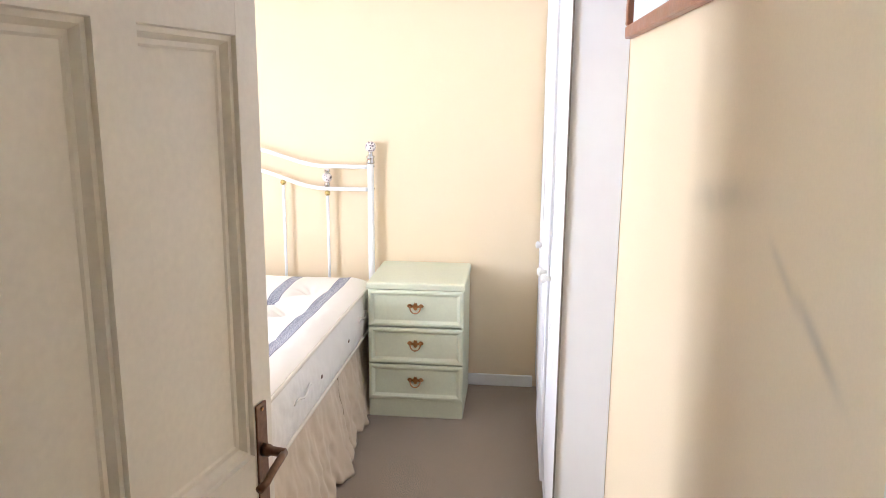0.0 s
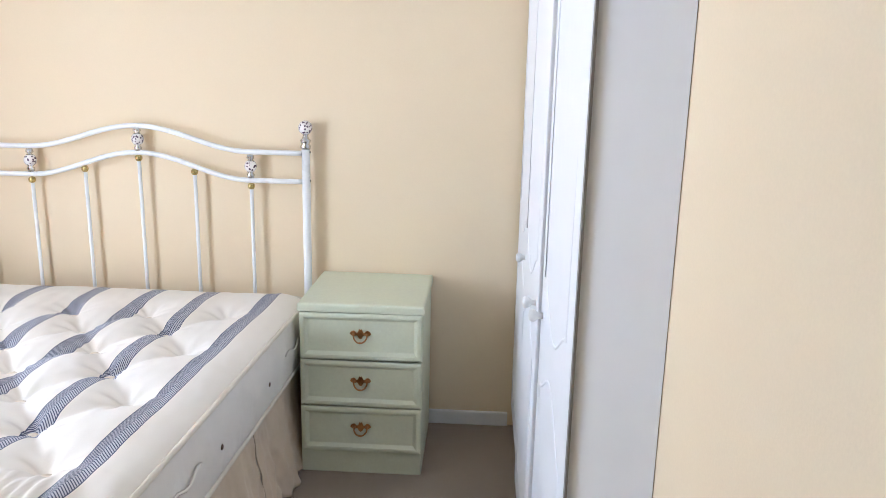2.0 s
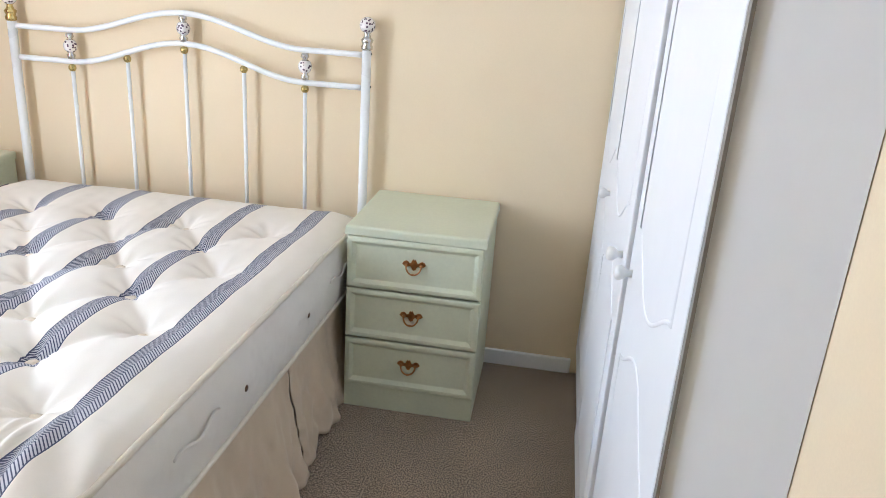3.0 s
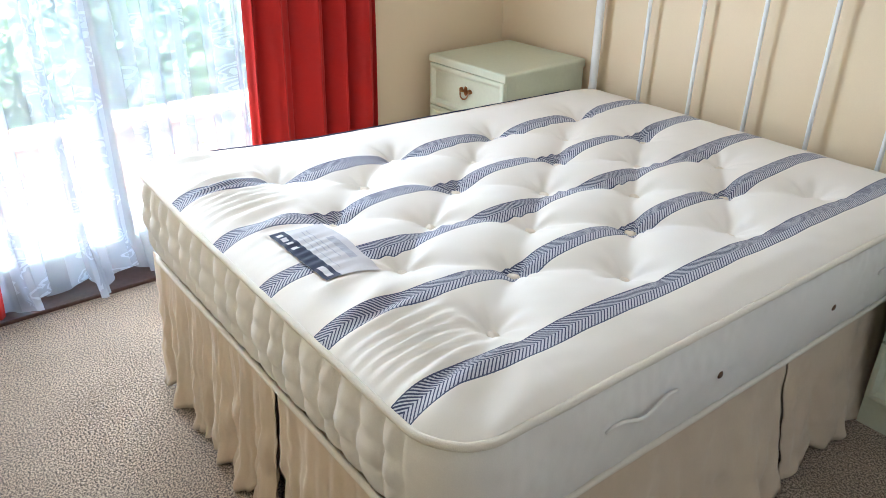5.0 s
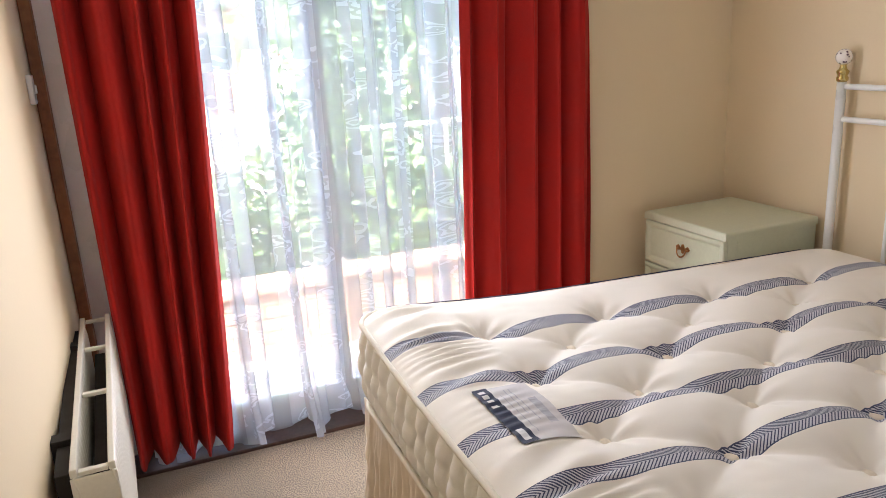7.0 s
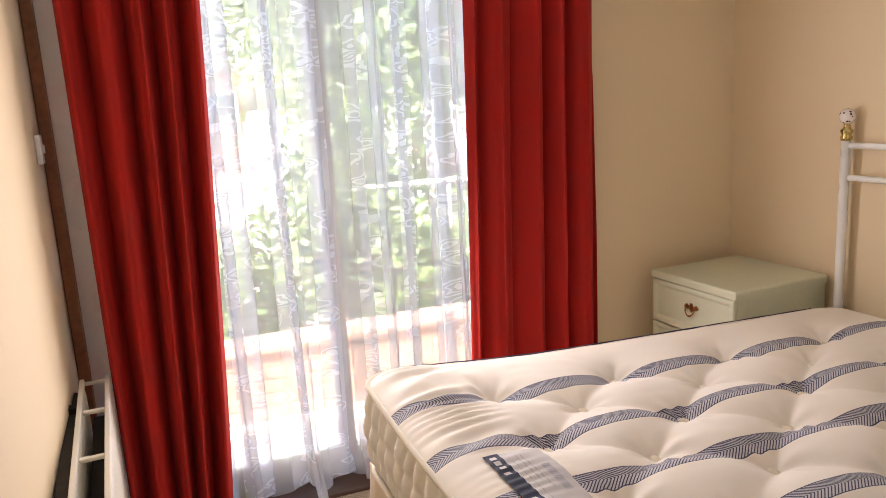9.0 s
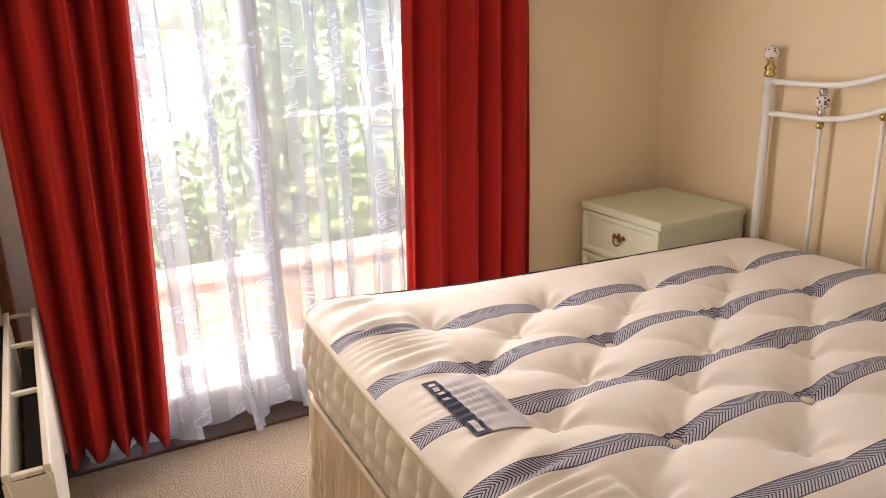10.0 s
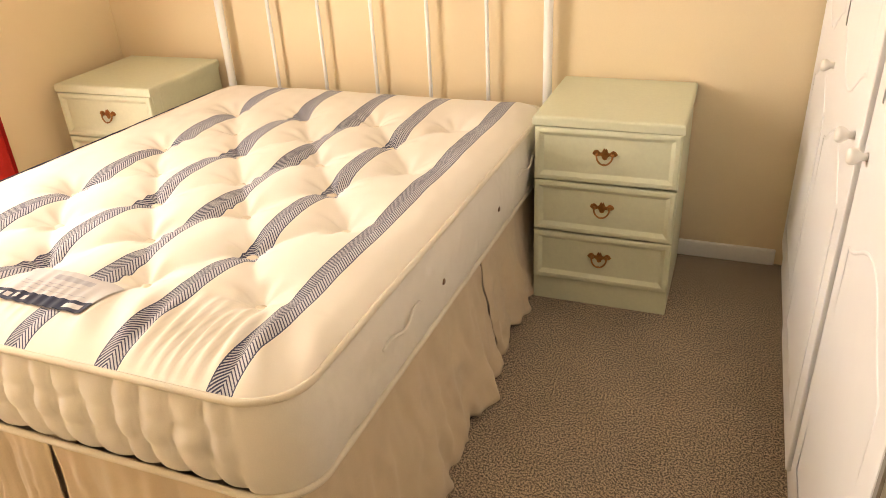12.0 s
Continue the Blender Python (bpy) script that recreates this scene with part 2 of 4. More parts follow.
glass = bpy.data.materials.new("window_glass")
glass.use_nodes = True
n, link = glass.node_tree.nodes, glass.node_tree.links.new
n.remove(n["Principled BSDF"])
clear, shine, fres, mixs = n.new("ShaderNodeBsdfTransparent"), n.new("ShaderNodeBsdfGlossy"), n.new("ShaderNodeFresnel"), n.new("ShaderNodeMixShader")
clear.inputs[0].default_value = (0.93, 0.96, 0.95, 1)
shine.inputs["Roughness"].default_value = 0.02
link(fres.outputs[0], mixs.inputs[0])
link(clear.outputs[0], mixs.inputs[1])
link(shine.outputs[0], mixs.inputs[2])
link(mixs.outputs[0], n["Material Output"].inputs[0])


# ---- building helpers ----
def part(name, bm, mat, parent=None, label="", smooth=False):
    """Links a bmesh as one mesh object under a thing or a part."""
    me = bpy.data.meshes.new(name)
    bmesh.ops.recalc_face_normals(bm, faces=bm.faces)
    if smooth:
        for f in bm.faces:
            f.smooth = True
    bm.to_mesh(me)
    bm.free()
    me.materials.append(mat)
    ob = new(name, me)
    if parent is not None:
        ob.parent = parent
    if label:
        ob["label"] = label
    return ob


def box(x0, x1, y0, y1, z0, z1, bevel=0.0, bm=None, segments=2):
    out = bm or bmesh.new()
    verts = bmesh.ops.create_cube(out, size=1)["verts"]
    for v in verts:
        v.co = Vector((x0 + (v.co.x + 0.5) * (x1 - x0), y0 + (v.co.y + 0.5) * (y1 - y0), z0 + (v.co.z + 0.5) * (z1 - z0)))
    if bevel:
        edges = list({e for v in verts for e in v.link_edges})
        bmesh.ops.bevel(out, geom=edges, offset=bevel, segments=segments, affect="EDGES", profile=0.5)
    return out


def lathe(profile, at=(0, 0, 0), axis="Z", seg=20, bm=None):
    """Turns a profile of (radius, height) about an axis through at."""
    out = bm or bmesh.new()
    rings = []
    for r, h in profile:
        ring = []
        for i in range(seg):
            a = 2 * math.pi * i / seg
            p = (r * math.cos(a), r * math.sin(a), h)
            if axis == "X":
                p = (h, p[0], p[1])
            elif axis == "Y":
                p = (p[0], h, p[1])
            ring.append(out.verts.new(Vector(p) + Vector(at)))
        rings.append(ring)
    for a, c in zip(rings, rings[1:]):
        for i in range(seg):
            out.faces.new((a[i], a[(i + 1) % seg], c[(i + 1) % seg], c[i]))
    out.faces.new(rings[0][::-1])
    out.faces.new(rings[-1])
    return out


def tube(points, r, seg=10, closed=False, bm=None):
    """A round bar along points."""
    out = bm or bmesh.new()
    pts = [Vector(p) for p in points]
    rings = []
    for i, p in enumerate(pts):
        a = pts[i - 1] if i or closed else p
        c = pts[(i + 1) % len(pts)] if i + 1 < len(pts) or closed else p
        d = (c - a).normalized()
        side = d.cross(Vector((0, 0, 1)))
        if side.length < 0.05:
            side = d.cross(Vector((0, 1, 0)))
        side.normalize()
        up = side.cross(d)
        rings.append([out.verts.new(p + r * (math.cos(2 * math.pi * k / seg) * side + math.sin(2 * math.pi * k / seg) * up)) for k in range(seg)])
    pairs = list(zip(rings, rings[1:])) + ([(rings[-1], rings[0])] if closed else [])
    for a, c in pairs:
        for k in range(seg):
            out.faces.new((a[k], a[(k + 1) % seg], c[(k + 1) % seg], c[k]))
    if not closed:
        out.faces.new(rings[0][::-1])
        out.faces.new(rings[-1])
    return out


def sheet(f, nu, nv, uv=None, bm=None):
    """A surface f(u, v) with u and v from 0 to 1."""
    out = bm or bmesh.new()
    grid = [[out.verts.new(f(i / nu, j / nv)) for j in range(nv + 1)] for i in range(nu + 1)]
    layer = out.loops.layers.uv.new("uv") if uv else None
    for i in range(nu):
        for j in range(nv):
            face = out.faces.new((grid[i][j], grid[i + 1][j], grid[i + 1][j + 1], grid[i][j + 1]))
            if uv:
                for loop, (a, c) in zip(face.loops, ((i, j), (i + 1, j), (i + 1, j + 1), (i, j + 1))):
                    loop[layer].uv = uv(a / nu, c / nv)
    return out


def plate(outline, y0, y1, bm=None):
    """A flat outline in x and z, given thickness along y."""
    out = bm or bmesh.new()
    a = [out.verts.new((x, y0, z)) for x, z in outline]
    c = [out.verts.new((x, y1, z)) for x, z in outline]
    out.faces.new(a)
    out.faces.new(c[::-1])
    for i in range(len(a)):
        k = (i + 1) % len(a)
        out.faces.new((a[i], c[i], c[k], a[k]))
    return out


def thing(name, label, category, at=(0, 0, 0), group="", kind=""):
    ob = new(name)
    ob.empty_display_size = 0.1
    ob.location = at
    return tagged(ob, label, category, group, kind)


def setting(name, bm, mat, label="", category="wall"):
    return tagged(part(name, bm, mat), label, category, kind="structure")


# ---- the room ----
HEAD, FOOT, WIN, EAST, TOP = 4.075, 1.41, -2.50, 0.483, 2.40
setting("floor", box(-2.41, 1.05, -1.3, HEAD, -0.12, 0.0), carpet, "speckled beige wool carpet", "floor")
setting("subfloor", box(-2.75, -2.412, 1.2, HEAD, -0.155, -0.012), mortar, "concrete floor edge under the threshold", "floor")
setting("ceiling", box(-2.75, 1.2, -1.45, 4.3, TOP, TOP + 0.12), ceiling_paint, "plain white ceiling", "ceiling")
setting("wall_head", box(-2.75, 1.2, HEAD, HEAD + 0.2, -0.155, TOP), wall_paint, "cream painted wall behind the headboard")
setting("wall_window_side", box(-2.75, WIN, 3.22, HEAD, -0.155, TOP), wall_paint, "cream painted wall beside the glazed door")
setting("wall_above_window", box(-2.75, WIN, FOOT, 3.22, 2.09, TOP), wall_paint, "cream wall above the glazed door")
setting("wall_foot", box(-2.75, -0.45, FOOT - 0.15, FOOT, -0.155, TOP), wall_paint, "cream painted wall behind the radiator")
setting("wall_passage", box(-0.60, -0.45, 0.74, FOOT - 0.15, 0, TOP), wall_paint, "cream wall behind the open door")
setting("wall_entrance_side", box(EAST, 1.2, -1.3, 2.2, 0, TOP), scuffed, "cream painted wall with grey scuffs")
setting("wall_wardrobe_back", box(1.0, 1.2, 2.2, HEAD, 0, TOP), wall_paint, "cream wall behind the wardrobe")
setting("wall_doorway_left", box(-1.2, -0.455, 0.62, 0.74, 0, TOP), wall_paint, "cream wall beside the doorway")
setting("wall_doorway_top", box(-0.455, EAST, 0.62, 0.74, 2.06, TOP), wall_paint, "cream wall above the doorway")
setting("wall_hall_left", box(-1.35, -1.2, -1.3, -0.62, 0, TOP), wall_paint, "cream hall wall beside the added window")
setting("wall_hall_left_near", box(-1.35, -1.2, -0.08, 0.84, 0, TOP), wall_paint, "cream hall wall beside the doorway")
setting("wall_hall_left_below", box(-1.35, -1.2, -0.62, -0.08, 0, 1.0), wall_paint, "cream hall wall under the added window")
setting("wall_hall_left_above", box(-1.35, -1.2, -0.62, -0.08, 1.9, TOP), wall_paint, "cream hall wall above the added window")
setting("wall_hall_back", box(-1.35, EAST, -1.45, -1.3, 0, TOP), wall_paint, "plain cream hall wall")
# unseen window, added to let light through the doorway onto the entrance wall
added_hall_window = thing("added_window", "white framed hall window, unseen, added for light", "window", kind="structure")
for y0, y1, z0, z1 in ((-0.618, -0.082, 1.002, 1.04), (-0.618, -0.082, 1.86, 1.898), (-0.618, -0.58, 1.041, 1.859), (-0.12, -0.082, 1.041, 1.859)):
    part("window_frame", box(-1.32, -1.26, y0, y1, z0, z1, 0.004), upvc, added_hall_window)
hall_pane = part("pane", box(-1.30, -1.29, -0.579, -0.121, 1.041, 1.859), glass, added_hall_window)
hall_pane.visible_shadow = False


def skirting(x0, x1, y0, y1, name="baseboard"):
    bm = box(x0, x1, y0, y1, 0, 0.062, 0.004)
    return setting(name, bm, white_paint, "white painted skirting board", "baseboard")


skirting(-2.50, 0.335, HEAD - 0.016, HEAD + 0.001)
skirting(WIN - 0.001, WIN + 0.016, 3.24, HEAD - 0.018)
skirting(-2.35, -0.45, FOOT - 0.001, FOOT + 0.014)
setting("threshold", box(-2.56, -2.412, FOOT + 0.002, 3.22, -0.011, 0.012, 0.004), stained_wood, "dark-stained wooden threshold strip", "threshold")
setting("trim", box(-2.56, -2.505, FOOT + 0.002, FOOT + 0.036, 0.013, 2.088, 0.004), brown_wood, "orange-brown wooden window lining", "trim")

# door frame of the entrance
frame_door = thing("door_frame", "off-white painted door frame", "door frame", kind="structure")
part("jamb", box(-0.449, -0.395, 0.60, 0.815, 0, 2.06, 0.003), door_paint, frame_door)
part("jamb", box(0.455, EAST - 0.002, 0.60, 0.735, 0, 2.06, 0.003), door_paint, frame_door)
part("head", box(-0.394, 0.454, 0.60, 0.745, 2.02, 2.058, 0.003), door_paint, frame_door)


# ---- entrance door, standing open ----
def panel_moulding(x0, x1, z0, z1, parent):
    """A sloped moulding frame round a sunk panel, on the face y = 0 that looks to -y."""
    bm = bmesh.new()
    steps = ((0.0, 0.0), (0.002, 0.008), (0.010, 0.009), (0.018, 0.021), (0.026, 0.0215), (0.030, 0.0245))
    loops = []
    for inset, sink in steps:
        loops.append([bm.verts.new(p) for p in ((x0 + inset, sink, z0 + inset), (x1 - inset, sink, z0 + inset), (x1 - inset, sink, z1 - inset), (x0 + inset, sink, z1 - inset))])
    for a, c in zip(loops, loops[1:]):
        for i in range(4):
            bm.faces.new((a[i], a[(i + 1) % 4], c[(i + 1) % 4], c[i]))
    part("moulding", bm, door_paint, parent)


def entrance_door():
    d = thing("door_1", "off-white painted panelled door standing open", "door", kind="structure")
    u = (0.0, 0.13, 0.367, 0.452, 0.697, 0.764)
    z = (0.008, 0.22, 0.74, 0.865, 1.625, 2.0)
    for a, c in ((0, 1), (2, 3), (4, 5)):
        if a == 2:
            for z0, z1 in ((z[1], z[2]), (z[3], z[4])):
                part("stile", box(u[a], u[c], 0, 0.04, z0, z1), door_paint, d)
        else:
            part("stile", box(u[a], u[c], 0, 0.04, z[0], z[5], 0.002), door_paint, d)
    for a, c in ((0, 1), (2, 3), (4, 5)):
        part("rail", box(u[1], u[4], 0, 0.04, z[a], z[c]), door_paint, d)
    for a, c in ((1, 2), (3, 4)):
        for z0, z1 in ((z[1], z[2]), (z[3], z[4])):
            part("panel", box(u[a] + 0.001, u[c] - 0.001, 0.0247, 0.034, z0 + 0.001, z1 - 0.001), door_paint, d)
            panel_moulding(u[a], u[c], z0, z1, d)
    handle = part("door_handle", box(0.702, 0.738, -0.005, -0.0005, 0.735, 0.962, 0.002), bronze, d, "dark bronze lever handle on a long plate")
    bm = lathe([(0.013, 0), (0.012, 0.012), (0.009, 0.018), (0.009, 0.045)], (0.72, -0.005, 0.868), "Y", 16)
    for v in bm.verts:
        v.co.y = -0.005 - (v.co.y + 0.005)
    part("spindle", bm, bronze, handle, smooth=True)
    part("lever", tube([(0.722, -0.048, 0.868), (0.70, -0.052, 0.866), (0.67, -0.053, 0.858), (0.645, -0.052, 0.845), (0.625, -0.05, 0.842)], 0.0075), bronze, handle, smooth=True)
    for zz in (0.748, 0.95):
        part("screw", lathe([(0.004, -0.007), (0.003, -0.0045)], (0.72, 0, zz), "Y", 10), brass, handle)
    part("keyhole", lathe([(0.005, -0.0062), (0.005, -0.0045)], (0.72, 0, 0.80), "Y", 10), gap_dark, handle)
    for zz in (0.25, 1.75):
        part("hinge", lathe([(0.006, zz), (0.006, zz + 0.09)], (-0.004, -0.003, 0), "Z", 10), brass, d)
    d.matrix_world = pose(-0.390, 0.846, 0, 0, 0, math.degrees(math.atan2(0.73, 0.146)))
    return d


entrance_door()

# ---- picture on the entrance wall ----
picture = thing("picture_frame", "brown wooden picture frame with a pale print", "picture", (EAST, 1.66, 1.66))
for y0, y1, z0, z1 in ((-0.46, 0.46, 0, 0.028), (-0.46, 0.46, 0.572, 0.6), (-0.46, -0.432, 0.0285, 0.5715), (0.432, 0.46, 0.0285, 0.5715)):
    part("moulding", box(-0.022, -0.001, y0, y1, z0, z1, 0.004), frame_wood, picture)
part("mount", box(-0.008, -0.002, -0.431, 0.431, 0.029, 0.571), print_paper, picture, "pale blue-white print")
part("print", box(-0.010, -0.0085, -0.34, 0.34, 0.095, 0.50), label_grey, picture)


# ---- wardrobe ----
def wardrobe_leaf(name, y0, y1, z0, z1, x, knob_y, knob_z, parent):
    """A door leaf that faces -x with two routed panels, the upper and lower with arched facing ends."""
    leaf = part(name, box(x, x + 0.018, y0, y1, z0, z1, 0.003), laminate, parent)
    inset = 0.075

    def groove(zb, zt, arch_top):
        w0, w1 = y0 + inset, y1 - inset
        pts = []
        arch = 0.085
        for i in range(17):
            t = i / 16
            pts.append((w0 + t * (w1 - w0), arch * math.sin(math.pi * t) ** 1.6))
        if arch_top:
            path = [(w0, zb), (w1, zb), (w1, zt - arch)] + [(p, zt - arch + h) for p, h in reversed(pts)]
        else:
            path = [(w1, zt), (w0, zt), (w0, zb + arch)] + [(p, zb + arch - h) for p, h in pts]
        bm = tube([(x + 0.0022, p, q) for p, q in path], 0.0046, 10, True)
        part("panel_bead", bm, laminate, leaf, smooth=True)

    groove(z0 + 0.09, 0.83, True)
    groove(0.93, z1 - 0.09, False)
    prof = [(0.008, 0), (0.007, 0.010), (0.012, 0.016), (0.0155, 0.022), (0.0155, 0.028), (0.012, 0.033), (0.004, 0.035)]
    bm = lathe([(r, -h) for r, h in prof], (x, knob_y, knob_z), "X", 18)
    part("knob", bm, white_paint, leaf, "white turned knob", smooth=True)
    return leaf


wardrobe = thing("wardrobe", "white laminate fitted wardrobe with routed panel doors", "wardrobe", (0, 0, 0))
bm = bmesh.new()
low = [bm.verts.new((x, y, 0)) for x, y in ((0.352, 2.236), (EAST - 0.0015, 2.172), (EAST - 0.0015, 2.199), (0.356, 2.256))]
high = [bm.verts.new((v.co.x, v.co.y, 2.3)) for v in low]
bm.faces.new(low[::-1]), bm.faces.new(high)
for i in range(4):
    bm.faces.new((low[i], low[(i + 1) % 4], high[(i + 1) % 4], high[i]))
part("end_panel", bm, laminate, wardrobe, "plain white angled end panel")
part("end_edge", box(0.347, 0.3515, 2.228, 2.243, 0, 2.3), grey_edge, wardrobe, "grey edging strip")
# carcase coloured near-black, which paints the shade into the gaps between doors
part("carcase", box(0.372, 0.98, 2.26, 4.05, 0.11, 2.3), gap_dark, wardrobe)
part("plinth", box(0.362, 0.40, 2.26, 4.055, 0, 0.108), laminate, wardrobe)
part("filler", box(0.352, 0.371, 4.042, 4.056, 0.11, 2.3), laminate, wardrobe)
wardrobe_leaf("door", 3.452, 4.038, 0.115, 2.29, 0.347, 3.51, 0.885, wardrobe)
wardrobe_leaf("door", 2.862, 3.446, 0.115, 2.29, 0.338, 2.925, 0.905, wardrobe)
wardrobe_leaf("door", 2.252, 2.85, 0.115, 2.29, 0.347, 2.80, 0.91, wardrobe)


# ---- bedside chests ----
def drawer_handle(parent, x, z, y):
    """A pierced bat-wing back plate with a drop bail."""
    right = [(0.0, 0.022), (0.004, 0.027), (0.007, 0.021), (0.010, 0.013), (0.015, 0.012), (0.020, 0.018), (0.026, 0.0205), (0.034, 0.017), (0.0395, 0.009),
             (0.034, 0.003), (0.028, 0.0005), (0.020, 0.000), (0.014, 0.003), (0.009, -0.001), (0.006, -0.009), (0.0, -0.012)]
    outline = right + [(-a, c) for a, c in reversed(right[1:-1])]
    h = part("handle", plate([(x + a, z + c) for a, c in outline], y - 0.003, y - 0.0003), brass, parent, "brass bat-wing drop handle")
    bail = [(x + 0.025 * math.cos(a), y - 0.009 - 0.007 * max(0, -math.sin(a)), z + 0.006 + 0.029 * math.sin(a)) for a in [math.pi + math.pi * i / 14 for i in range(15)]]
    part("bail", tube(bail, 0.0030, 8), brass, h, smooth=True)
    part("drop", lathe([(0.001, -0.0215), (0.0045, -0.0235), (0.0045, -0.0275), (0.001, -0.0295)], (x, y - 0.016, z + 0.003), seg=10), brass, h, smooth=True)
    for s in (-1, 1):
        bm = lathe([(0.0052, -0.002), (0.006, -0.006), (0.004, -0.012), (0.001, -0.013)], (x + s * 0.024, y, z + 0.006), "Y", 12)
        part("boss", bm, brass, h, smooth=True)


def chest(at, label):
    c = thing("bedside_chest", label, "bedside chest", at, "bedside chests")
    W, D = 0.462, 0.455
    part("body", box(0.006, W - 0.006, 0.062, D, 0.0, 0.636, 0.002), chest_paint, c)
    for x0 in (0.006, W - 0.020):
        part("side_panel", box(x0, x0 + 0.014, 0.016, 0.0615, 0.0885, 0.636, 0.001), chest_paint, c)
    part("plinth", box(0.006, W - 0.006, 0.010, 0.0615, 0.0, 0.088, 0.001), chest_paint, c)
    bm = box(0.0, W, 0.0, D, 0.6365, 0.667, 0.0)
    front = [e for e in bm.edges if all(v.co.z > 0.655 for v in e.verts) and not all(v.co.y > D - 0.01 for v in e.verts)]
    bmesh.ops.bevel(bm, geom=front, offset=0.012, segments=4, affect="EDGES", profile=0.6)
    part("top", bm, chest_paint, c)
    for k in range(3):
        z0, z1 = 0.0925 + 0.1825 * k, 0.0925 + 0.1825 * k + 0.1755
        bm = bmesh.new()
        steps = ((0.0, 0.015), (0.0, 0.001), (0.003, -0.002), (0.010, -0.003), (0.016, -0.0025), (0.028, 0.0075), (0.031, 0.008))
        loops = []
        for i, y in steps:
            loops.append([bm.verts.new(p) for p in ((0.008 + i, y, z0 + i), (W - 0.008 - i, y, z0 + i), (W - 0.008 - i, y, z1 - i), (0.008 + i, y, z1 - i))])
        for a, e in zip(loops, loops[1:]):
            for i in range(4):
                bm.faces.new((a[i], a[(i + 1) % 4], e[(i + 1) % 4], e[i]))
        bm.faces.new(loops[0][::-1])
        bm.faces.new(loops[-1])
        tilt = (0.0, -0.003, 0.0025)[k]
        for v in bm.verts:
            v.co.z += tilt * (v.co.x / W - 0.5)
        drawer = part("drawer", bm, chest_paint, c, "raised-border drawer front")
        drawer_handle(drawer, W / 2 - 0.001, (z0 + z1) / 2 + 0.002, 0.008)
    return c


chest((-0.461, 3.607, 0), "pale green painted three-drawer chest beside the wardrobe")
corner_chest = chest((-2.405, 3.580, 0), "pale green painted three-drawer chest in the window corner")
corner_chest.rotation_euler = (0, 0, radians(1.5))

# ---- divan bed with valance ----
MX0, MX1, MY0, MY1 = -1.825, -0.492, 2.172, 3.935


def slope(y):
    return -0.030 * (y - MY0)


def lift(x, y):
    """The fuller corner of the mattress at the foot, towards the window."""
    return 0.028 * math.exp(-((x - MX0) / 0.30) ** 2 - ((y - MY0) / 0.36) ** 2)


bed = thing("divan_bed", "divan bed base with a gathered beige cotton valance", "bed", (0, 0, 0))
part("base", box(MX0 + 0.05, MX1 - 0.05, MY0 + 0.04, MY1 - 0.01, 0.05, 0.355, 0.01), base_cloth, bed)
for x in (MX0 + 0.12, MX1 - 0.12):
    for y in (MY0 + 0.15, MY1 - 0.15):
        part("foot", lathe([(0.025, 0), (0.025, 0.048)], (x, y, 0), seg=12), gap_dark, bed)


def valance(name, start, end, normal, folds, amp, flare, seed, droop=0.0, pull=(0.0, 0.0)):
    """A hanging cloth panel from start to end along the bed's edge, gathered into folds."""
    a, c = Vector(start), Vector(end)
    nrm = Vector((*normal, 0))
    rng = random.Random(seed)
    ph = [rng.uniform(0, 6.28) for _ in range(5)]

    def f(u, v):
        drop = v
        way = (c - a).normalized()
        base = a.lerp(c, u) + way * drop ** 1.2 * (pull[0] * max(0, 1 - 5 * u) - pull[1] * max(0, 5 * u - 4))
        w = 0.5 * math.sin(folds * 6.28 * u + ph[0] + 1.3 * math.sin(3.1 * u + ph[1])) + 0.3 * math.sin(folds * 2.3 * 6.28 * u + ph[2] + 0.8 * drop) + 0.2 * math.sin(folds * 4.7 * 6.28 * u + ph[3])
        crumple = 0.009 * noise.noise(Vector((base.x * 14, base.y * 14, drop * 5 + seed))) + 0.010 * noise.noise(Vector((base.x * 30, base.y * 30, drop * 9 + seed)))
        end_hang = 0.5 + 0.5 * min(1, 8 * u, 8 * (1 - u))
        off = flare * drop ** 1.3 + amp * w * (0.12 + 0.88 * drop) * end_hang + crumple * (0.3 + drop)
        top = 0.425 + slope(base.y) - 0.004
        zz = top + (0.006 - top) * drop + droop * max(0, -w) * drop ** 3
        return base + nrm * (off + 0.004) + Vector((0, 0, zz))

    ob = part(name, sheet(f, max(40, int((c - a).length * 160)), 26), skirt_cloth, bed, smooth=True)
    ob.modifiers.new("cloth", "SOLIDIFY").thickness = 0.002
    return ob


FX = -1.082
valance("valance_panel", (MX0 + 0.015, MY0 + 0.012, 0), (FX - 0.004, MY0 + 0.012, 0), (0, -1), 5.5, 0.030, 0.030, 3, 0.02, (0, 0.012))
valance("valance_panel", (FX + 0.004, MY0 + 0.012, 0), (MX1 - 0.03, MY0 + 0.012, 0), (0, -1), 2.6, 0.026, 0.034, 7, 0.02, (0.03, 0))
valance("valance_panel", (MX1 - 0.025, MY0 + 0.03, 0), (MX1 - 0.025, 3.195, 0), (1, 0), 2.2, 0.022, 0.080, 11, 0.03, (0, 0.02))
valance("valance_panel", (MX1 - 0.025, 3.205, 0), (MX1 - 0.025, MY1 - 0.01, 0), (1, 0), 1.6, 0.018, 0.055, 5, 0.02, (0.02, 0))
valance("valance_panel", (MX0 + 0.02, MY0 + 0.03, 0), (MX0 + 0.02, MY1 - 0.01, 0), (-1, 0), 5.0, 0.014, 0.03, 9)
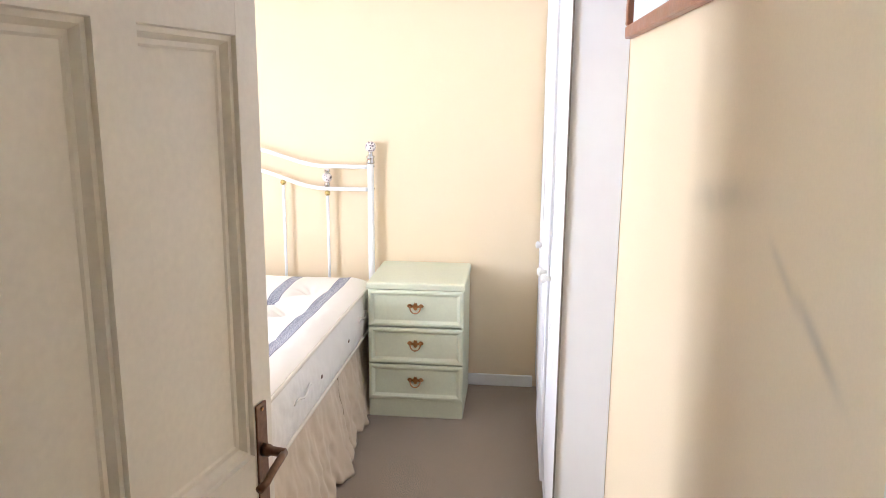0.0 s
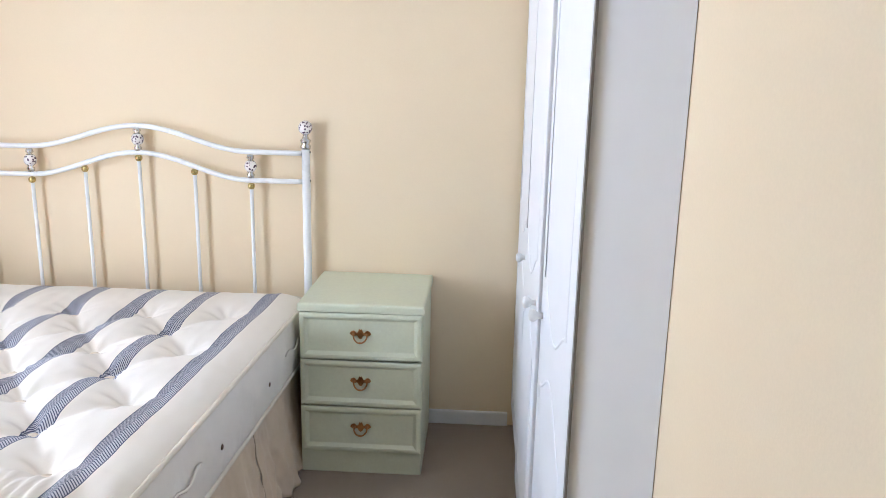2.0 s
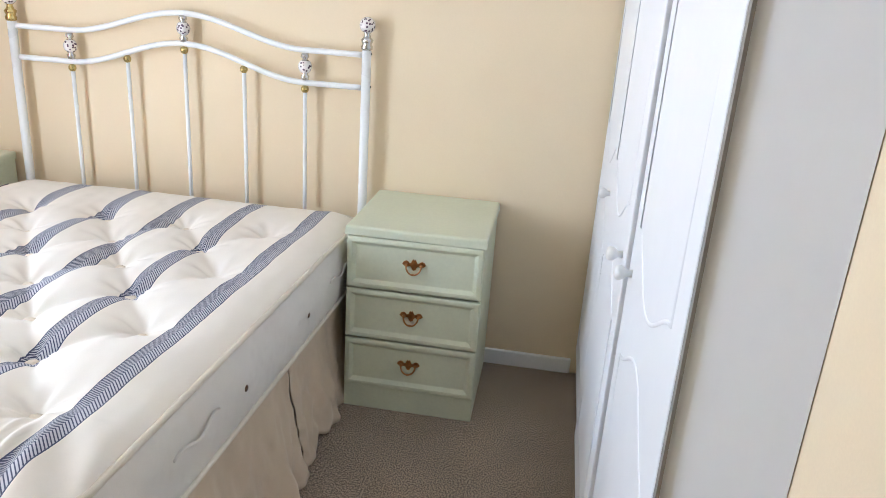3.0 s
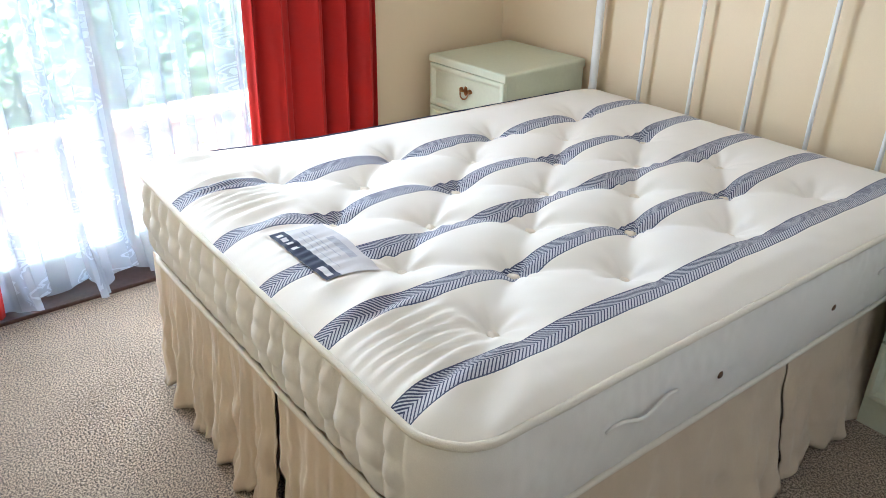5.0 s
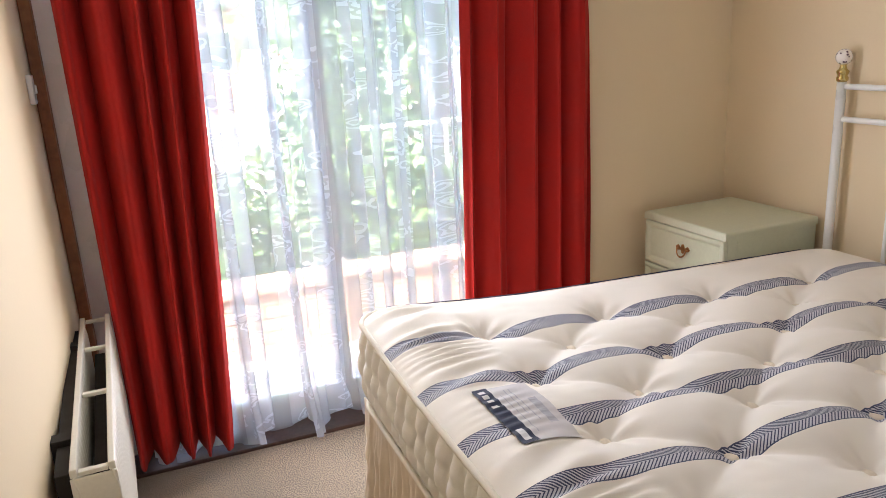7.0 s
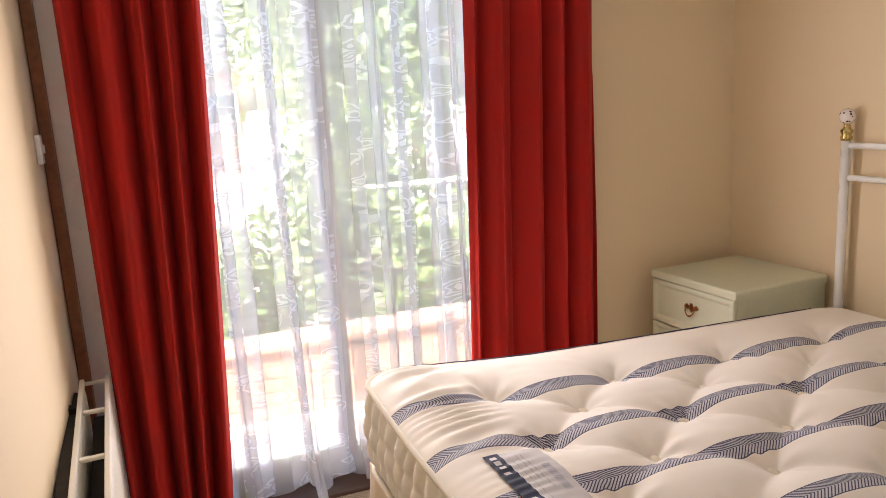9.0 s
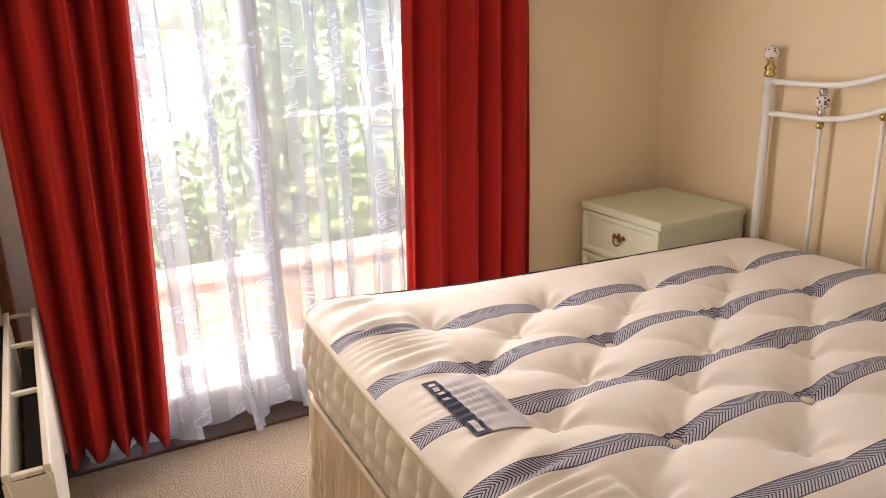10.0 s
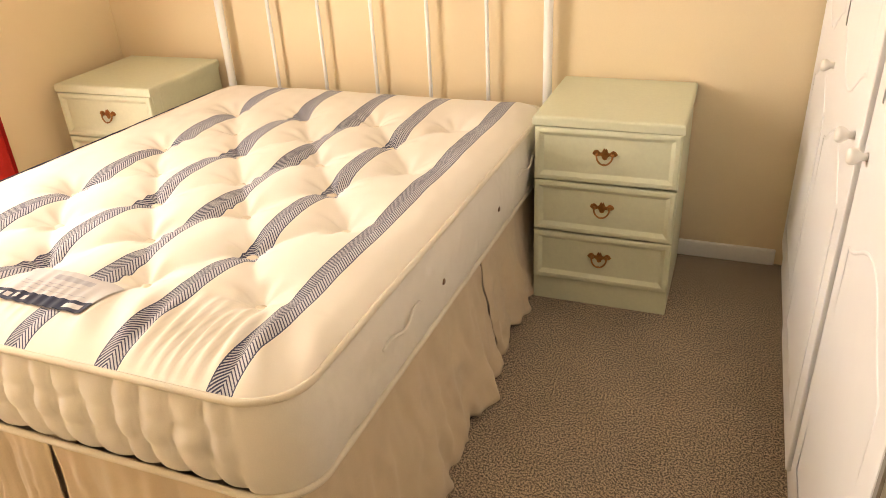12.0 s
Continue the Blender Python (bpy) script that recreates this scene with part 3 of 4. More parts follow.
for x, y, nx, ny in ((FX, MY0 + 0.03, 0, 1), (MX1 - 0.045, 3.20, 1, 0)):
    w = 0.05
    bm = box(x - (w if ny else 0.0015), x + (w if ny else 0.0015), y - (w if nx else 0.0015), y + (w if nx else 0.0015), 0.01, 0.41 + slope(y))
    part("pleat_lining", bm, skirt_cloth, bed)

# ---- mattress ----
mattress = thing("mattress", "cream tufted mattress with navy herringbone stripes", "mattress", (0, 0, 0))
CX, CY, HX, HY, RC = (MX0 + MX1) / 2, (MY0 + MY1) / 2, (MX1 - MX0) / 2, (MY1 - MY0) / 2, 0.10
TUFTS = [(x, y) for k, y in enumerate((2.45, 2.635, 2.82, 3.01, 3.20, 3.395, 3.59)) for x in ((-1.565, -1.28, -1.0, -0.715) if k % 2 == 0 else (-1.43, -1.145, -0.857))]
TA = np.array(TUFTS)


def rounded(u, v):
    """Square (-1..1) to the mattress's rounded outline."""
    x, y = u * HX, v * HY
    dx, dy = abs(x) - (HX - RC), abs(y) - (HY - RC)
    if dx > 0 and dy > 0:
        m, l = max(dx, dy), math.hypot(dx, dy)
        dx, dy = dx / l * m, dy / l * m
        x, y = math.copysign(HX - RC + dx, x), math.copysign(HY - RC + dy, y)
    return CX + x, CY + y


def edge_distance(x, y):
    qx, qy = abs(x - CX) - (HX - RC), abs(y - CY) - (HY - RC)
    return RC - (math.hypot(max(qx, 0), max(qy, 0)) + min(max(qx, qy), 0))


LINKS = []
for i in range(len(TUFTS)):
    for k in range(i):
        d = math.dist(TUFTS[i], TUFTS[k])
        if d < 0.26:
            LINKS.append((TUFTS[i], TUFTS[k]))
LA = np.array([a for a, c in LINKS])
LB = np.array([c for a, c in LINKS])


def quilt(x, y):
    """Height of the top panel over its rim."""
    e = max(edge_distance(x, y), 0)
    dome = 0.030 * (1 - math.exp(-e / 0.040)) + 0.014 * (1 - math.exp(-e / 0.2))
    p = np.array((x, y))
    r = np.hypot(*(TA - p).T)
    dips = -float(np.sum(0.043 * np.exp(-(r / 0.058) ** 1.1)))
    ab, ap = LB - LA, p - LA
    t = np.clip((ab * ap).sum(1) / (ab * ab).sum(1), 0, 1)
    q = np.hypot(*(ap - t[:, None] * ab).T)
    crease = -float(np.max(0.015 * np.exp(-(q / 0.036) ** 1.25)))
    rim_folds = 0.0
    if y < 2.42:
        k = math.exp(-((y - 2.30) / 0.085) ** 2)
        rim_folds = (0.002 if -1.27 < x < -0.985 else 0.0085) * k * math.sin(x * 150 + 6 * math.sin(x * 17) + 25 * (y - 2.3)) * (0.75 + 0.4 * noise.noise(Vector((x * 9, y * 6, 2))))
    near = int(np.argmin(r))
    ang = math.atan2(y - TA[near][1], x - TA[near][0])
    pucker = 0.0035 * math.exp(-((r[near] - 0.045) / 0.035) ** 2) * math.sin(ang * 7 + near * 1.7)
    lump = pucker + 0.004 * noise.noise(Vector((x * 5, y * 5, 1.0))) + 0.0022 * noise.noise(Vector((x * 26, y * 14, 4.0)))
    return lift(x, y) + dome + max(dips, -0.062) * min(1, e / 0.1) + crease + rim_folds + lump * min(1, e / 0.05)


RIM, BASE = 0.640, 0.424


def top_surface(u, v):
    x, y = rounded(2 * u - 1, 2 * v - 1)
    return Vector((x, y, RIM + slope(y) + quilt(x, y)))


part("top_panel", sheet(top_surface, 190, 250), striped, mattress, smooth=True)


def outline(step=0.008):
    """Points with outward normals round the rim, from the foot's middle."""
    pts = []
    def arc(cx, cy, a0):
        for i in range(17):
            a = a0 + math.pi / 2 * i / 16
            pts.append((cx + RC * math.cos(a), cy + RC * math.sin(a), math.cos(a), math.sin(a)))
    def line(x0, y0, x1, y1, nx, ny):
        nseg = int(math.hypot(x1 - x0, y1 - y0) / step)
        for i in range(1, nseg):
            t = i / nseg
            pts.append((x0 + t * (x1 - x0), y0 + t * (y1 - y0), nx, ny))
    ax, ay = HX - RC, HY - RC
    line(CX - ax, MY0, CX + ax, MY0, 0, -1)
    arc(CX + ax, CY - ay, -math.pi / 2)
    line(MX1, CY - ay, MX1, CY + ay, 1, 0)
    arc(CX + ax, CY + ay, 0)
    line(CX + ax, MY1, CX - ax, MY1, 0, 1)
    arc(CX - ax, CY + ay, math.pi / 2)
    line(MX0, CY + ay, MX0, CY - ay, -1, 0)
    arc(CX - ax, CY - ay, math.pi)
    return pts


RIMLINE = outline()
bm = bmesh.new()
rows = []
ROWS = 22
for j in range(ROWS + 1):
    v = j / ROWS
    row = []
    for x, y, nx, ny in RIMLINE:
        foot = max(0.0, -ny) ** 2 * min(1, max(0, (MX1 - 0.085 - x) / 0.04))
        z = BASE + (RIM - BASE + lift(x, y)) * v + slope(y)
        bulge = 0.014 * math.sin(math.pi * v) ** 0.7
        ph = (x + 0.006 * math.sin(x * 31) + 0.005 * math.sin(v * 9 + x * 20)) / 0.066
        flute = abs(math.sin(math.pi * ph)) ** 0.5
        pinch = math.exp(-((v - 0.36) / 0.06) ** 2) + math.exp(-((v - 0.66) / 0.06) ** 2)
        off = bulge + foot * (0.029 * flute * math.sin(math.pi * v) ** 0.35 * (1 - 0.26 * pinch) - 0.018)
        off += (1 - foot) * (0.004 * noise.noise(Vector((x * 12, y * 12, v * 3))) + 0.002 * noise.noise(Vector((x * 45, y * 45, v * 9))))
        row.append(bm.verts.new((x + nx * off, y + ny * off, z)))
    rows.append(row)
for a, c in zip(rows, rows[1:]):
    for i in range(len(a)):
        k = (i + 1) % len(a)
        bm.faces.new((a[i], a[k], c[k], c[i]))
bm.faces.new(rows[0][::-1])
part("border", bm, ticking, mattress, "fluted cream border", smooth=True)
for z, name in ((RIM, "piping"), (BASE, "piping")):
    part(name, tube([(x + nx * 0.004, y + ny * 0.004, z + slope(y) + (lift(x, y) if z == RIM else 0) + 0.0015 * noise.noise(Vector((x * 20, y * 20, z)))) for x, y, nx, ny in RIMLINE], 0.0075, 8, True), piping_cloth, mattress, smooth=True)
# dark tube along the window-side rim, painting in the shade of the backlit piping
rim_shade_line = [(MX0 - 0.010, MY0 + RC + (MY1 - MY0 - 2 * RC) * i / 60) for i in range(61)]
part("rim_shade", tube([(x + 0.001 * math.sin(y * 40), y, RIM + slope(y) + lift(x, y) + 0.004) for x, y in rim_shade_line], 0.0055, 8), label_navy, mattress, "dark navy line painting the shaded rim", smooth=True)
for i, (x, y) in enumerate(TUFTS):
    z = RIM + slope(y) + quilt(x, y)
    bm = bmesh.new()
    bmesh.ops.create_icosphere(bm, subdivisions=2, radius=0.0135)
    rng = random.Random(i)
    for v in bm.verts:
        v.co *= 1 + 0.35 * noise.noise(v.co * 160 + Vector((i, 0, 0)))
        v.co = Vector((v.co.x * 1.25 + x, v.co.y * 0.9 + y, v.co.z * 0.6 + z + 0.007))
    part("tuft", bm, tuft_wool, mattress, smooth=True)


def on_top(x, y, lift):
    return Vector((x, y, RIM + slope(y) + quilt(x, y) + lift))


LX0, LX1, LY0, LY1 = -1.235, -0.991, 2.268, 2.395
lab = part("label", sheet(lambda u, v: on_top(LX0 + u * (LX1 - LX0), LY0 + v * (LY1 - LY0), 0.0035), 40, 24), label_cloth, mattress, "white satin label with a navy band", smooth=True)
part("label_band", sheet(lambda u, v: on_top(LX0 + u * (LX1 - LX0), LY0 + v * 0.034, 0.0048), 40, 8), label_navy, lab, smooth=True)
for x0, x1, y0, y1 in ((-1.15, -1.05, 2.358, 2.376), (-1.208, -1.063, 2.341, 2.3435), (-1.208, -1.093, 2.330, 2.3325), (-1.193, -1.023, 2.315, 2.317)):
    part("print_line", sheet(lambda u, v: on_top(x0 + u * (x1 - x0), y0 + v * (y1 - y0), 0.0049), 16, 1), label_grey, lab)
for x0, x1 in ((-1.223, -1.209), (-1.201, -1.187), (-1.177, -1.165), (-1.155, -1.141), (-1.048, -1.003)):
    part("print_line", sheet(lambda u, v: on_top(x0 + u * (x1 - x0), 2.277 + v * 0.014, 0.0056), 4, 3), label_cloth, lab)
for y in (2.84, 3.29):
    bm = lathe([(0.0085, 0.0), (0.0085, 0.003), (0.006, 0.005), (0.003, 0.0045)], (MX1 + 0.0135, y, 0.49 + slope(y) + 0.03), "X", 14)
    part("vent", bm, bronze, mattress, "small metal air vent", smooth=True)
for y in (2.60, 3.60):
    pts = [(MX1 + 0.014 + 0.010 * math.sin(math.pi * t / 10), y + 0.1 * (t / 10 - 0.5) * 2, 0.545 + slope(y) + 0.008 * math.sin(t)) for t in range(11)]
    part("handle", tube(pts, 0.004, 6), ticking, mattress, "cream cord handle", smooth=True)

# ---- headboard ----
hb = thing("headboard", "white metal headboard with floral ceramic knobs", "headboard", (-1.203, 4.03, 0))


def rail_z(x, low, high):
    a = min(abs(x) / 0.46, 1)
    return low + (high - low) * (0.5 + 0.5 * math.cos(math.pi * a))


def ball(at, r, stretch=1.0, bm=None):
    return lathe([(max(r * math.sin(math.pi * i / 10), 0.0008), -r * stretch * math.cos(math.pi * i / 10)) for i in range(11)], at, seg=18, bm=bm)


for s in (-1, 1):
    post = part("post", lathe([(0.0165, 0), (0.0165, 1.175)], (s * 0.686, 0, 0), seg=20), white_metal, hb, smooth=True)
    part("collar", lathe([(0.013, 1.1752), (0.020, 1.180), (0.021, 1.190), (0.016, 1.197), (0.020, 1.205), (0.022, 1.213), (0.014, 1.220), (0.010, 1.232), (0.013, 1.236)],
                         (s * 0.686, 0, 0), seg=20), chrome if s > 0 else bright_brass, post, "polished metal collar", smooth=True)
    part("finial", ball((s * 0.686, 0, 1.262), 0.028), ceramic, post, "floral ceramic ball finial", smooth=True)
    for z in (1.165, 1.05):
        part("bolt", lathe([(0.004, 0.0155), (0.004, 0.019)], (s * 0.686, 0, z), "X", 8), dark_metal, post)
for low, high in ((1.160, 1.253), (1.045, 1.146)):
    xs = [-0.668 + 1.336 * i / 60 for i in range(61)]
    part("rail", tube([(x, 0, rail_z(x, low, high)) for x in xs], 0.0105, 12), white_metal, hb, smooth=True)
for k, x in enumerate((-0.455, -0.228, 0.0, 0.228, 0.46)):
    z = rail_z(x, 1.045, 1.146)
    sp = part("spindle", lathe([(0.0075, 0.30), (0.0075, z - 0.031)], (x, 0.002, 0), seg=12), white_metal, hb, smooth=True)
    part("bead", ball((x, 0, z - 0.023), 0.0145), bright_brass, sp, "small brass bead", smooth=True)
    if k % 2 == 0:
        zm = (z + rail_z(x, 1.160, 1.253)) / 2
        orn = part("ornament", ball((x, 0, zm), 0.0245, 1.05), ceramic, hb, "floral ceramic ball", smooth=True)
        for s in (-1, 1):
            part("cap", lathe([(0.014, 0.021), (0.009, 0.027), (0.016, 0.033), (0.012, 0.046)] if s > 0 else [(0.012, -0.048), (0.016, -0.033), (0.009, -0.027), (0.014, -0.021)],
                              (x, 0, zm), seg=14), chrome, orn, smooth=True)
part("cross_bar", box(-0.668, 0.668, -0.008, 0.008, 0.28, 0.31, 0.003), white_metal, hb)

# ---- radiator on the foot wall ----
rad = thing("radiator", "cream double-panel radiator with its top grille missing", "radiator", (-1.40, 1.555, 0))
LEN = 0.98


def rad_panel(y, name):
    ncol = 24
    bm = sheet(lambda u, v: Vector((-LEN * u, y + 0.006 * (0.5 + 0.5 * math.cos(2 * math.pi * u * ncol)) * min(1, 12 * v, 12 * (1 - v)), 0.12 + 0.48 * v)), 192, 14)
    ob = part(name, bm, radiator_paint, rad, smooth=True)
    ob.modifiers.new("steel", "SOLIDIFY").thickness = 0.004


rad_panel(-0.012, "front_panel")
rad_panel(-0.085, "back_panel")
# one solid block between the panels, near-black all over
part("convector_core", box(-LEN + 0.03, -0.03, -0.068, -0.022, 0.14, 0.50), dark_metal, rad, "near-black convector fins")
for y in (-0.014, -0.086):
    part("top_rail", box(-LEN, 0, y - 0.007, y + 0.007, 0.598, 0.618, 0.003), radiator_paint, rad)
for x in (-0.012, -0.40, -0.72, -LEN + 0.006):
    part("tie_bar", box(x - 0.008, x + 0.008, -0.078, -0.022, 0.598, 0.608, 0.002), radiator_paint, rad)
part("end_cap", box(-0.004, 0.0, -0.094, -0.006, 0.14, 0.597, 0.001), radiator_paint, rad)
for x in (-0.2, -0.8):
    part("bracket", box(x - 0.02, x + 0.02, -0.145, -0.096, 0.16, 0.60, 0.002), dark_metal, rad, "black steel wall bracket")
# plate added between radiator and wall to fill that gap with near-black
part("back_plate", box(-LEN + 0.02, -0.05, -0.128, -0.098, 0.10, 0.585, 0.002), dark_metal, rad, "near-black added rear plate")
part("valve", lathe([(0.010, 0.0), (0.010, 0.10), (0.017, 0.102), (0.017, 0.15), (0.012, 0.16)], (0.03, -0.05, 0.0), seg=14), white_paint, rad, smooth=True)
part("pipe", tube([(0.03, -0.05, 0.125), (0.015, -0.05, 0.14), (0.0, -0.05, 0.15)], 0.008, 8), white_paint, rad, smooth=True)
rad.rotation_euler = (0, 0, radians(2.0))

switch = thing("switch", "small white plastic switch on the wall corner", "switch", (-2.40, FOOT, 1.28))
part("body", box(-0.025, 0.025, 0.0005, 0.016, 0, 0.085, 0.004), upvc, switch)
part("toggle", box(-0.008, 0.008, 0.0165, 0.022, 0.03, 0.055, 0.002), upvc, switch)

# ---- glazed door ----
glazed = thing("window_1", "white framed glazed patio door", "patio door", kind="structure")
XF0, XF1 = -2.66, -2.585


def glazed_bar(y0, y1, z0, z1, name="window_frame"):
    return part(name, box(XF0, XF1, y0, y1, z0, z1, 0.006), upvc, glazed)


glazed_bar(FOOT + 0.003, 1.565, 0.0, 2.088)
glazed_bar(3.10, 3.218, 0.0, 2.088)
glazed_bar(1.566, 3.099, 2.0, 2.088)
glazed_bar(1.566, 3.099, 0.0, 0.09)
glazed_bar(2.275, 2.330, 0.091, 1.999, "mullion")
for y0, y1 in ((1.566, 2.274), (2.331, 3.099)):
    pane = part("pane", box(-2.63, -2.615, y0, y1, 0.091, 1.999), glass, glazed)
    pane.visible_shadow = False
part("reveal", box(XF1 + 0.001, -2.562, FOOT + 0.003, 1.56, 0.013, 2.085), upvc, glazed, "white inner frame")
for z in (1.182, 1.135):
    part("screw", lathe([(0.006, -2.5615), (0.005, -2.558)], (0, 1.515, z), "X", 10), dark_metal, glazed)


# ---- curtains ----
def curtain(name, label, y0, y1, y0t, y1t, x, z0, folds, seed, group="", depth=0.07):
    c = thing(name, label, "curtain", (0, 0, 0), group)
    rng = random.Random(seed)
    ph = [rng.uniform(0, 6.28) for _ in range(4)]

    def f(u, v):
        t = v ** 0.8
        ya, yb = y0 + (y0t - y0) * t, y1 + (y1t - y1) * t
        turn = 6.28 * folds * u + 0.9 * math.sin(6.28 * folds * 0.31 * u + ph[1]) + ph[0] + 0.35 * math.sin(3 * v + ph[2])
        w = 2.0 * abs(math.sin(turn / 2)) ** 0.75 - 1.1 + 0.12 * math.sin(2.3 * turn + ph[3] + v)
        step = (yb - ya) / folds
        y = ya + u * (yb - ya) + 0.10 * step * math.sin(turn) * min(1, 12 * u, 12 * (1 - u))
        amp = depth - 0.012 * v
        return Vector((x + amp * w + 0.006 * noise.noise(Vector((u * 9, v * 4, seed))), y, z0 + 0.006 * math.sin(turn + 1) + (2.14 - z0) * v))

    ob = part("drape", sheet(f, 260, 36), velvet, c, smooth=True)
    ob.modifiers.new("cloth", "SOLIDIFY").thickness = 0.004
    heading = part("heading", sheet(lambda u, v: f(u, 1) + Vector((0, 0, 0.002 + 0.05 * v)), 120, 2), velvet, c, smooth=True)
    heading.modifiers.new("cloth", "SOLIDIFY").thickness = 0.006
    return c


curtain("curtain", "long red velvet curtain beside the radiator", 1.53, 1.825, 1.515, 1.92, -2.375, 0.085, 4.3, 4, "red curtains")
curtain("curtain", "long red velvet curtain beside the bedside chest", 2.735, 3.345, 2.80, 3.345, -2.425, 0.05, 4.7, 8, "red curtains", 0.055)
rail = thing("curtain_rail", "white curtain rail above the glazed door", "curtain rail")
part("track", box(-2.42, -2.39, 1.45, 3.4, 2.195, 2.225, 0.003), white_paint, rail)
for y in (1.6, 2.4, 3.2):
    part("bracket", box(-2.4995, -2.421, y - 0.01, y + 0.01, 2.20, 2.22, 0.002), white_paint, rail)

net = thing("net_curtain", "white lace net curtain with woven roses", "net curtain")


def net_surface(u, v):
    """Uneven pleats that lean over one another, puddling on the floor."""
    ph = u * 6.28 * 9 + 1.6 * math.sin(u * 9) + 0.9 * math.sin(u * 23 + 1) + 0.35 * math.sin(v * 2.2)
    fine = u * 6.28 * 23 + 1 + 1.2 * math.sin(u * 31) + 0.5 * v
    y = 1.57 + 1.55 * u + 0.030 * math.sin(2 * ph) + 0.012 * math.sin(2 * fine)
    z = 0.014 + 2.12 * v
    w = 1.1 * math.sin(ph) + 0.5 * math.sin(fine)
    low = max(0, 1 - v / 0.09)
    pud = low ** 1.5
    x = -2.512 + 0.024 * w + pud * (0.055 + 0.045 * math.sin(u * 37) + 0.03 * math.sin(u * 83 + 2))
    z += pud * 0.018 * (1 + math.sin(u * 61 + 4 * v)) + low * 0.005 * math.sin(u * 150)
    return Vector((x, y, z))


part("drape", sheet(net_surface, 640, 70, uv=lambda u, v: (2.6 * u, 2.12 * v)), lace, net, smooth=True)
part("hem", sheet(lambda u, v: net_surface(u, 0.012 * v) + Vector((0.0025, 0, 0.001)), 420, 2, uv=lambda u, v: (2.6 * u, 0.03 * v)), lace, net, smooth=True)
part("wire", tube([(-2.515, 1.50, 2.14), (-2.515, 3.19, 2.14)], 0.004, 8), white_metal, net)

# ---- outside ----
setting("ground", box(-400, 400, -400, 400, -0.5, -0.16), paving, "pale paved terrace ground", "ground")

railing = thing("railing", "white metal railing beyond the terrace wall", "railing", (-5.5, 0, -0.16))
part("top_rail", box(-0.02, 0.02, -1.0, 9.0, 0.90, 0.935, 0.005), white_metal, railing)
for k in range(11):
    y = -0.95 + k * 0.98
    part("post", box(-0.014, 0.014, y - 0.014, y + 0.014, 0.0, 0.90, 0.003), white_metal, railing)
parapet = thing("garden_wall", "low orange brick wall along the terrace", "brick wall", (-3.72, 0, -0.16))
part("core", box(-0.10, 0.10, 0.0, 6.6, 0.0, 0.348), mortar, parapet)
part("coping", box(-0.125, 0.125, -0.01, 6.61, 0.3485, 0.385, 0.006), brick_clay, parapet, "flat orange coping")


def leaves(count, centre, size, seed, leaf_size, drop=0.0):
    """Many small leaf blades scattered in clumps inside an uneven crown."""
    rng = np.random.RandomState(seed)
    clumps = rng.normal(size=(max(8, count // 90), 3))
    clumps /= np.linalg.norm(clumps, axis=1)[:, None]
    clumps *= rng.uniform(0.35, 1.0, (len(clumps), 1))
    pick = clumps[rng.randint(len(clumps), size=count)] + rng.normal(size=(count, 3)) * 0.17
    p = np.array(centre) + pick * np.array(size)
    a, c = rng.normal(size=(count, 3)), rng.normal(size=(count, 3))
    a /= np.linalg.norm(a, axis=1)[:, None]
    c -= a * (a * c).sum(1)[:, None]
    c /= np.linalg.norm(c, axis=1)[:, None]
    s = leaf_size * rng.uniform(0.6, 1.3, (count, 1))
    v = np.stack([p - a * s, p + c * s * 0.45, p + a * s, p - c * s * 0.45], 1).reshape(-1, 3)
    me = bpy.data.meshes.new("crown")
    me.from_pydata(v.tolist(), [], np.arange(count * 4).reshape(-1, 4).tolist())
    me.materials.append(leaf)
    return me


def tree(at, height, spread, seed, count=11000):
    t = thing("tree", "leafy green garden tree", "tree", at, "garden trees")
    rng = random.Random(seed)
    bm = bmesh.new()
    tube_points = [(0.1 * math.sin(i * 0.9 + seed), 0.08 * math.cos(i + seed), height * 0.6 * i / 6) for i in range(7)]
    for a, c, r0, r1 in [(tube_points[i], tube_points[i + 1], 0.16 - 0.018 * i, 0.16 - 0.018 * (i + 1)) for i in range(6)]:
        bmesh.ops.create_cone(bm, segments=10, radius1=r0, radius2=r1, depth=(Vector(c) - Vector(a)).length, cap_ends=True,
                              matrix=Matrix.Translation((Vector(a) + Vector(c)) / 2) @ (Vector(c) - Vector(a)).to_track_quat("Z", "Y").to_matrix().to_4x4())
    for k in range(7):
        a = Vector(tube_points[3 + k % 4])
        c = a + Vector((rng.uniform(-1, 1) * spread * 0.7, rng.uniform(-1, 1) * spread * 0.7, height * rng.uniform(0.12, 0.3)))
        tube([a, a.lerp(c, 0.5) + Vector((0, 0, 0.1)), c], 0.04, 7, bm=bm)
    part("trunk", bm, bark, t)
    crown = new("crown", leaves(count, (0, 0, height * 0.62), (spread, spread, height * 0.42), seed, 0.075))
    crown.parent = t
    return t


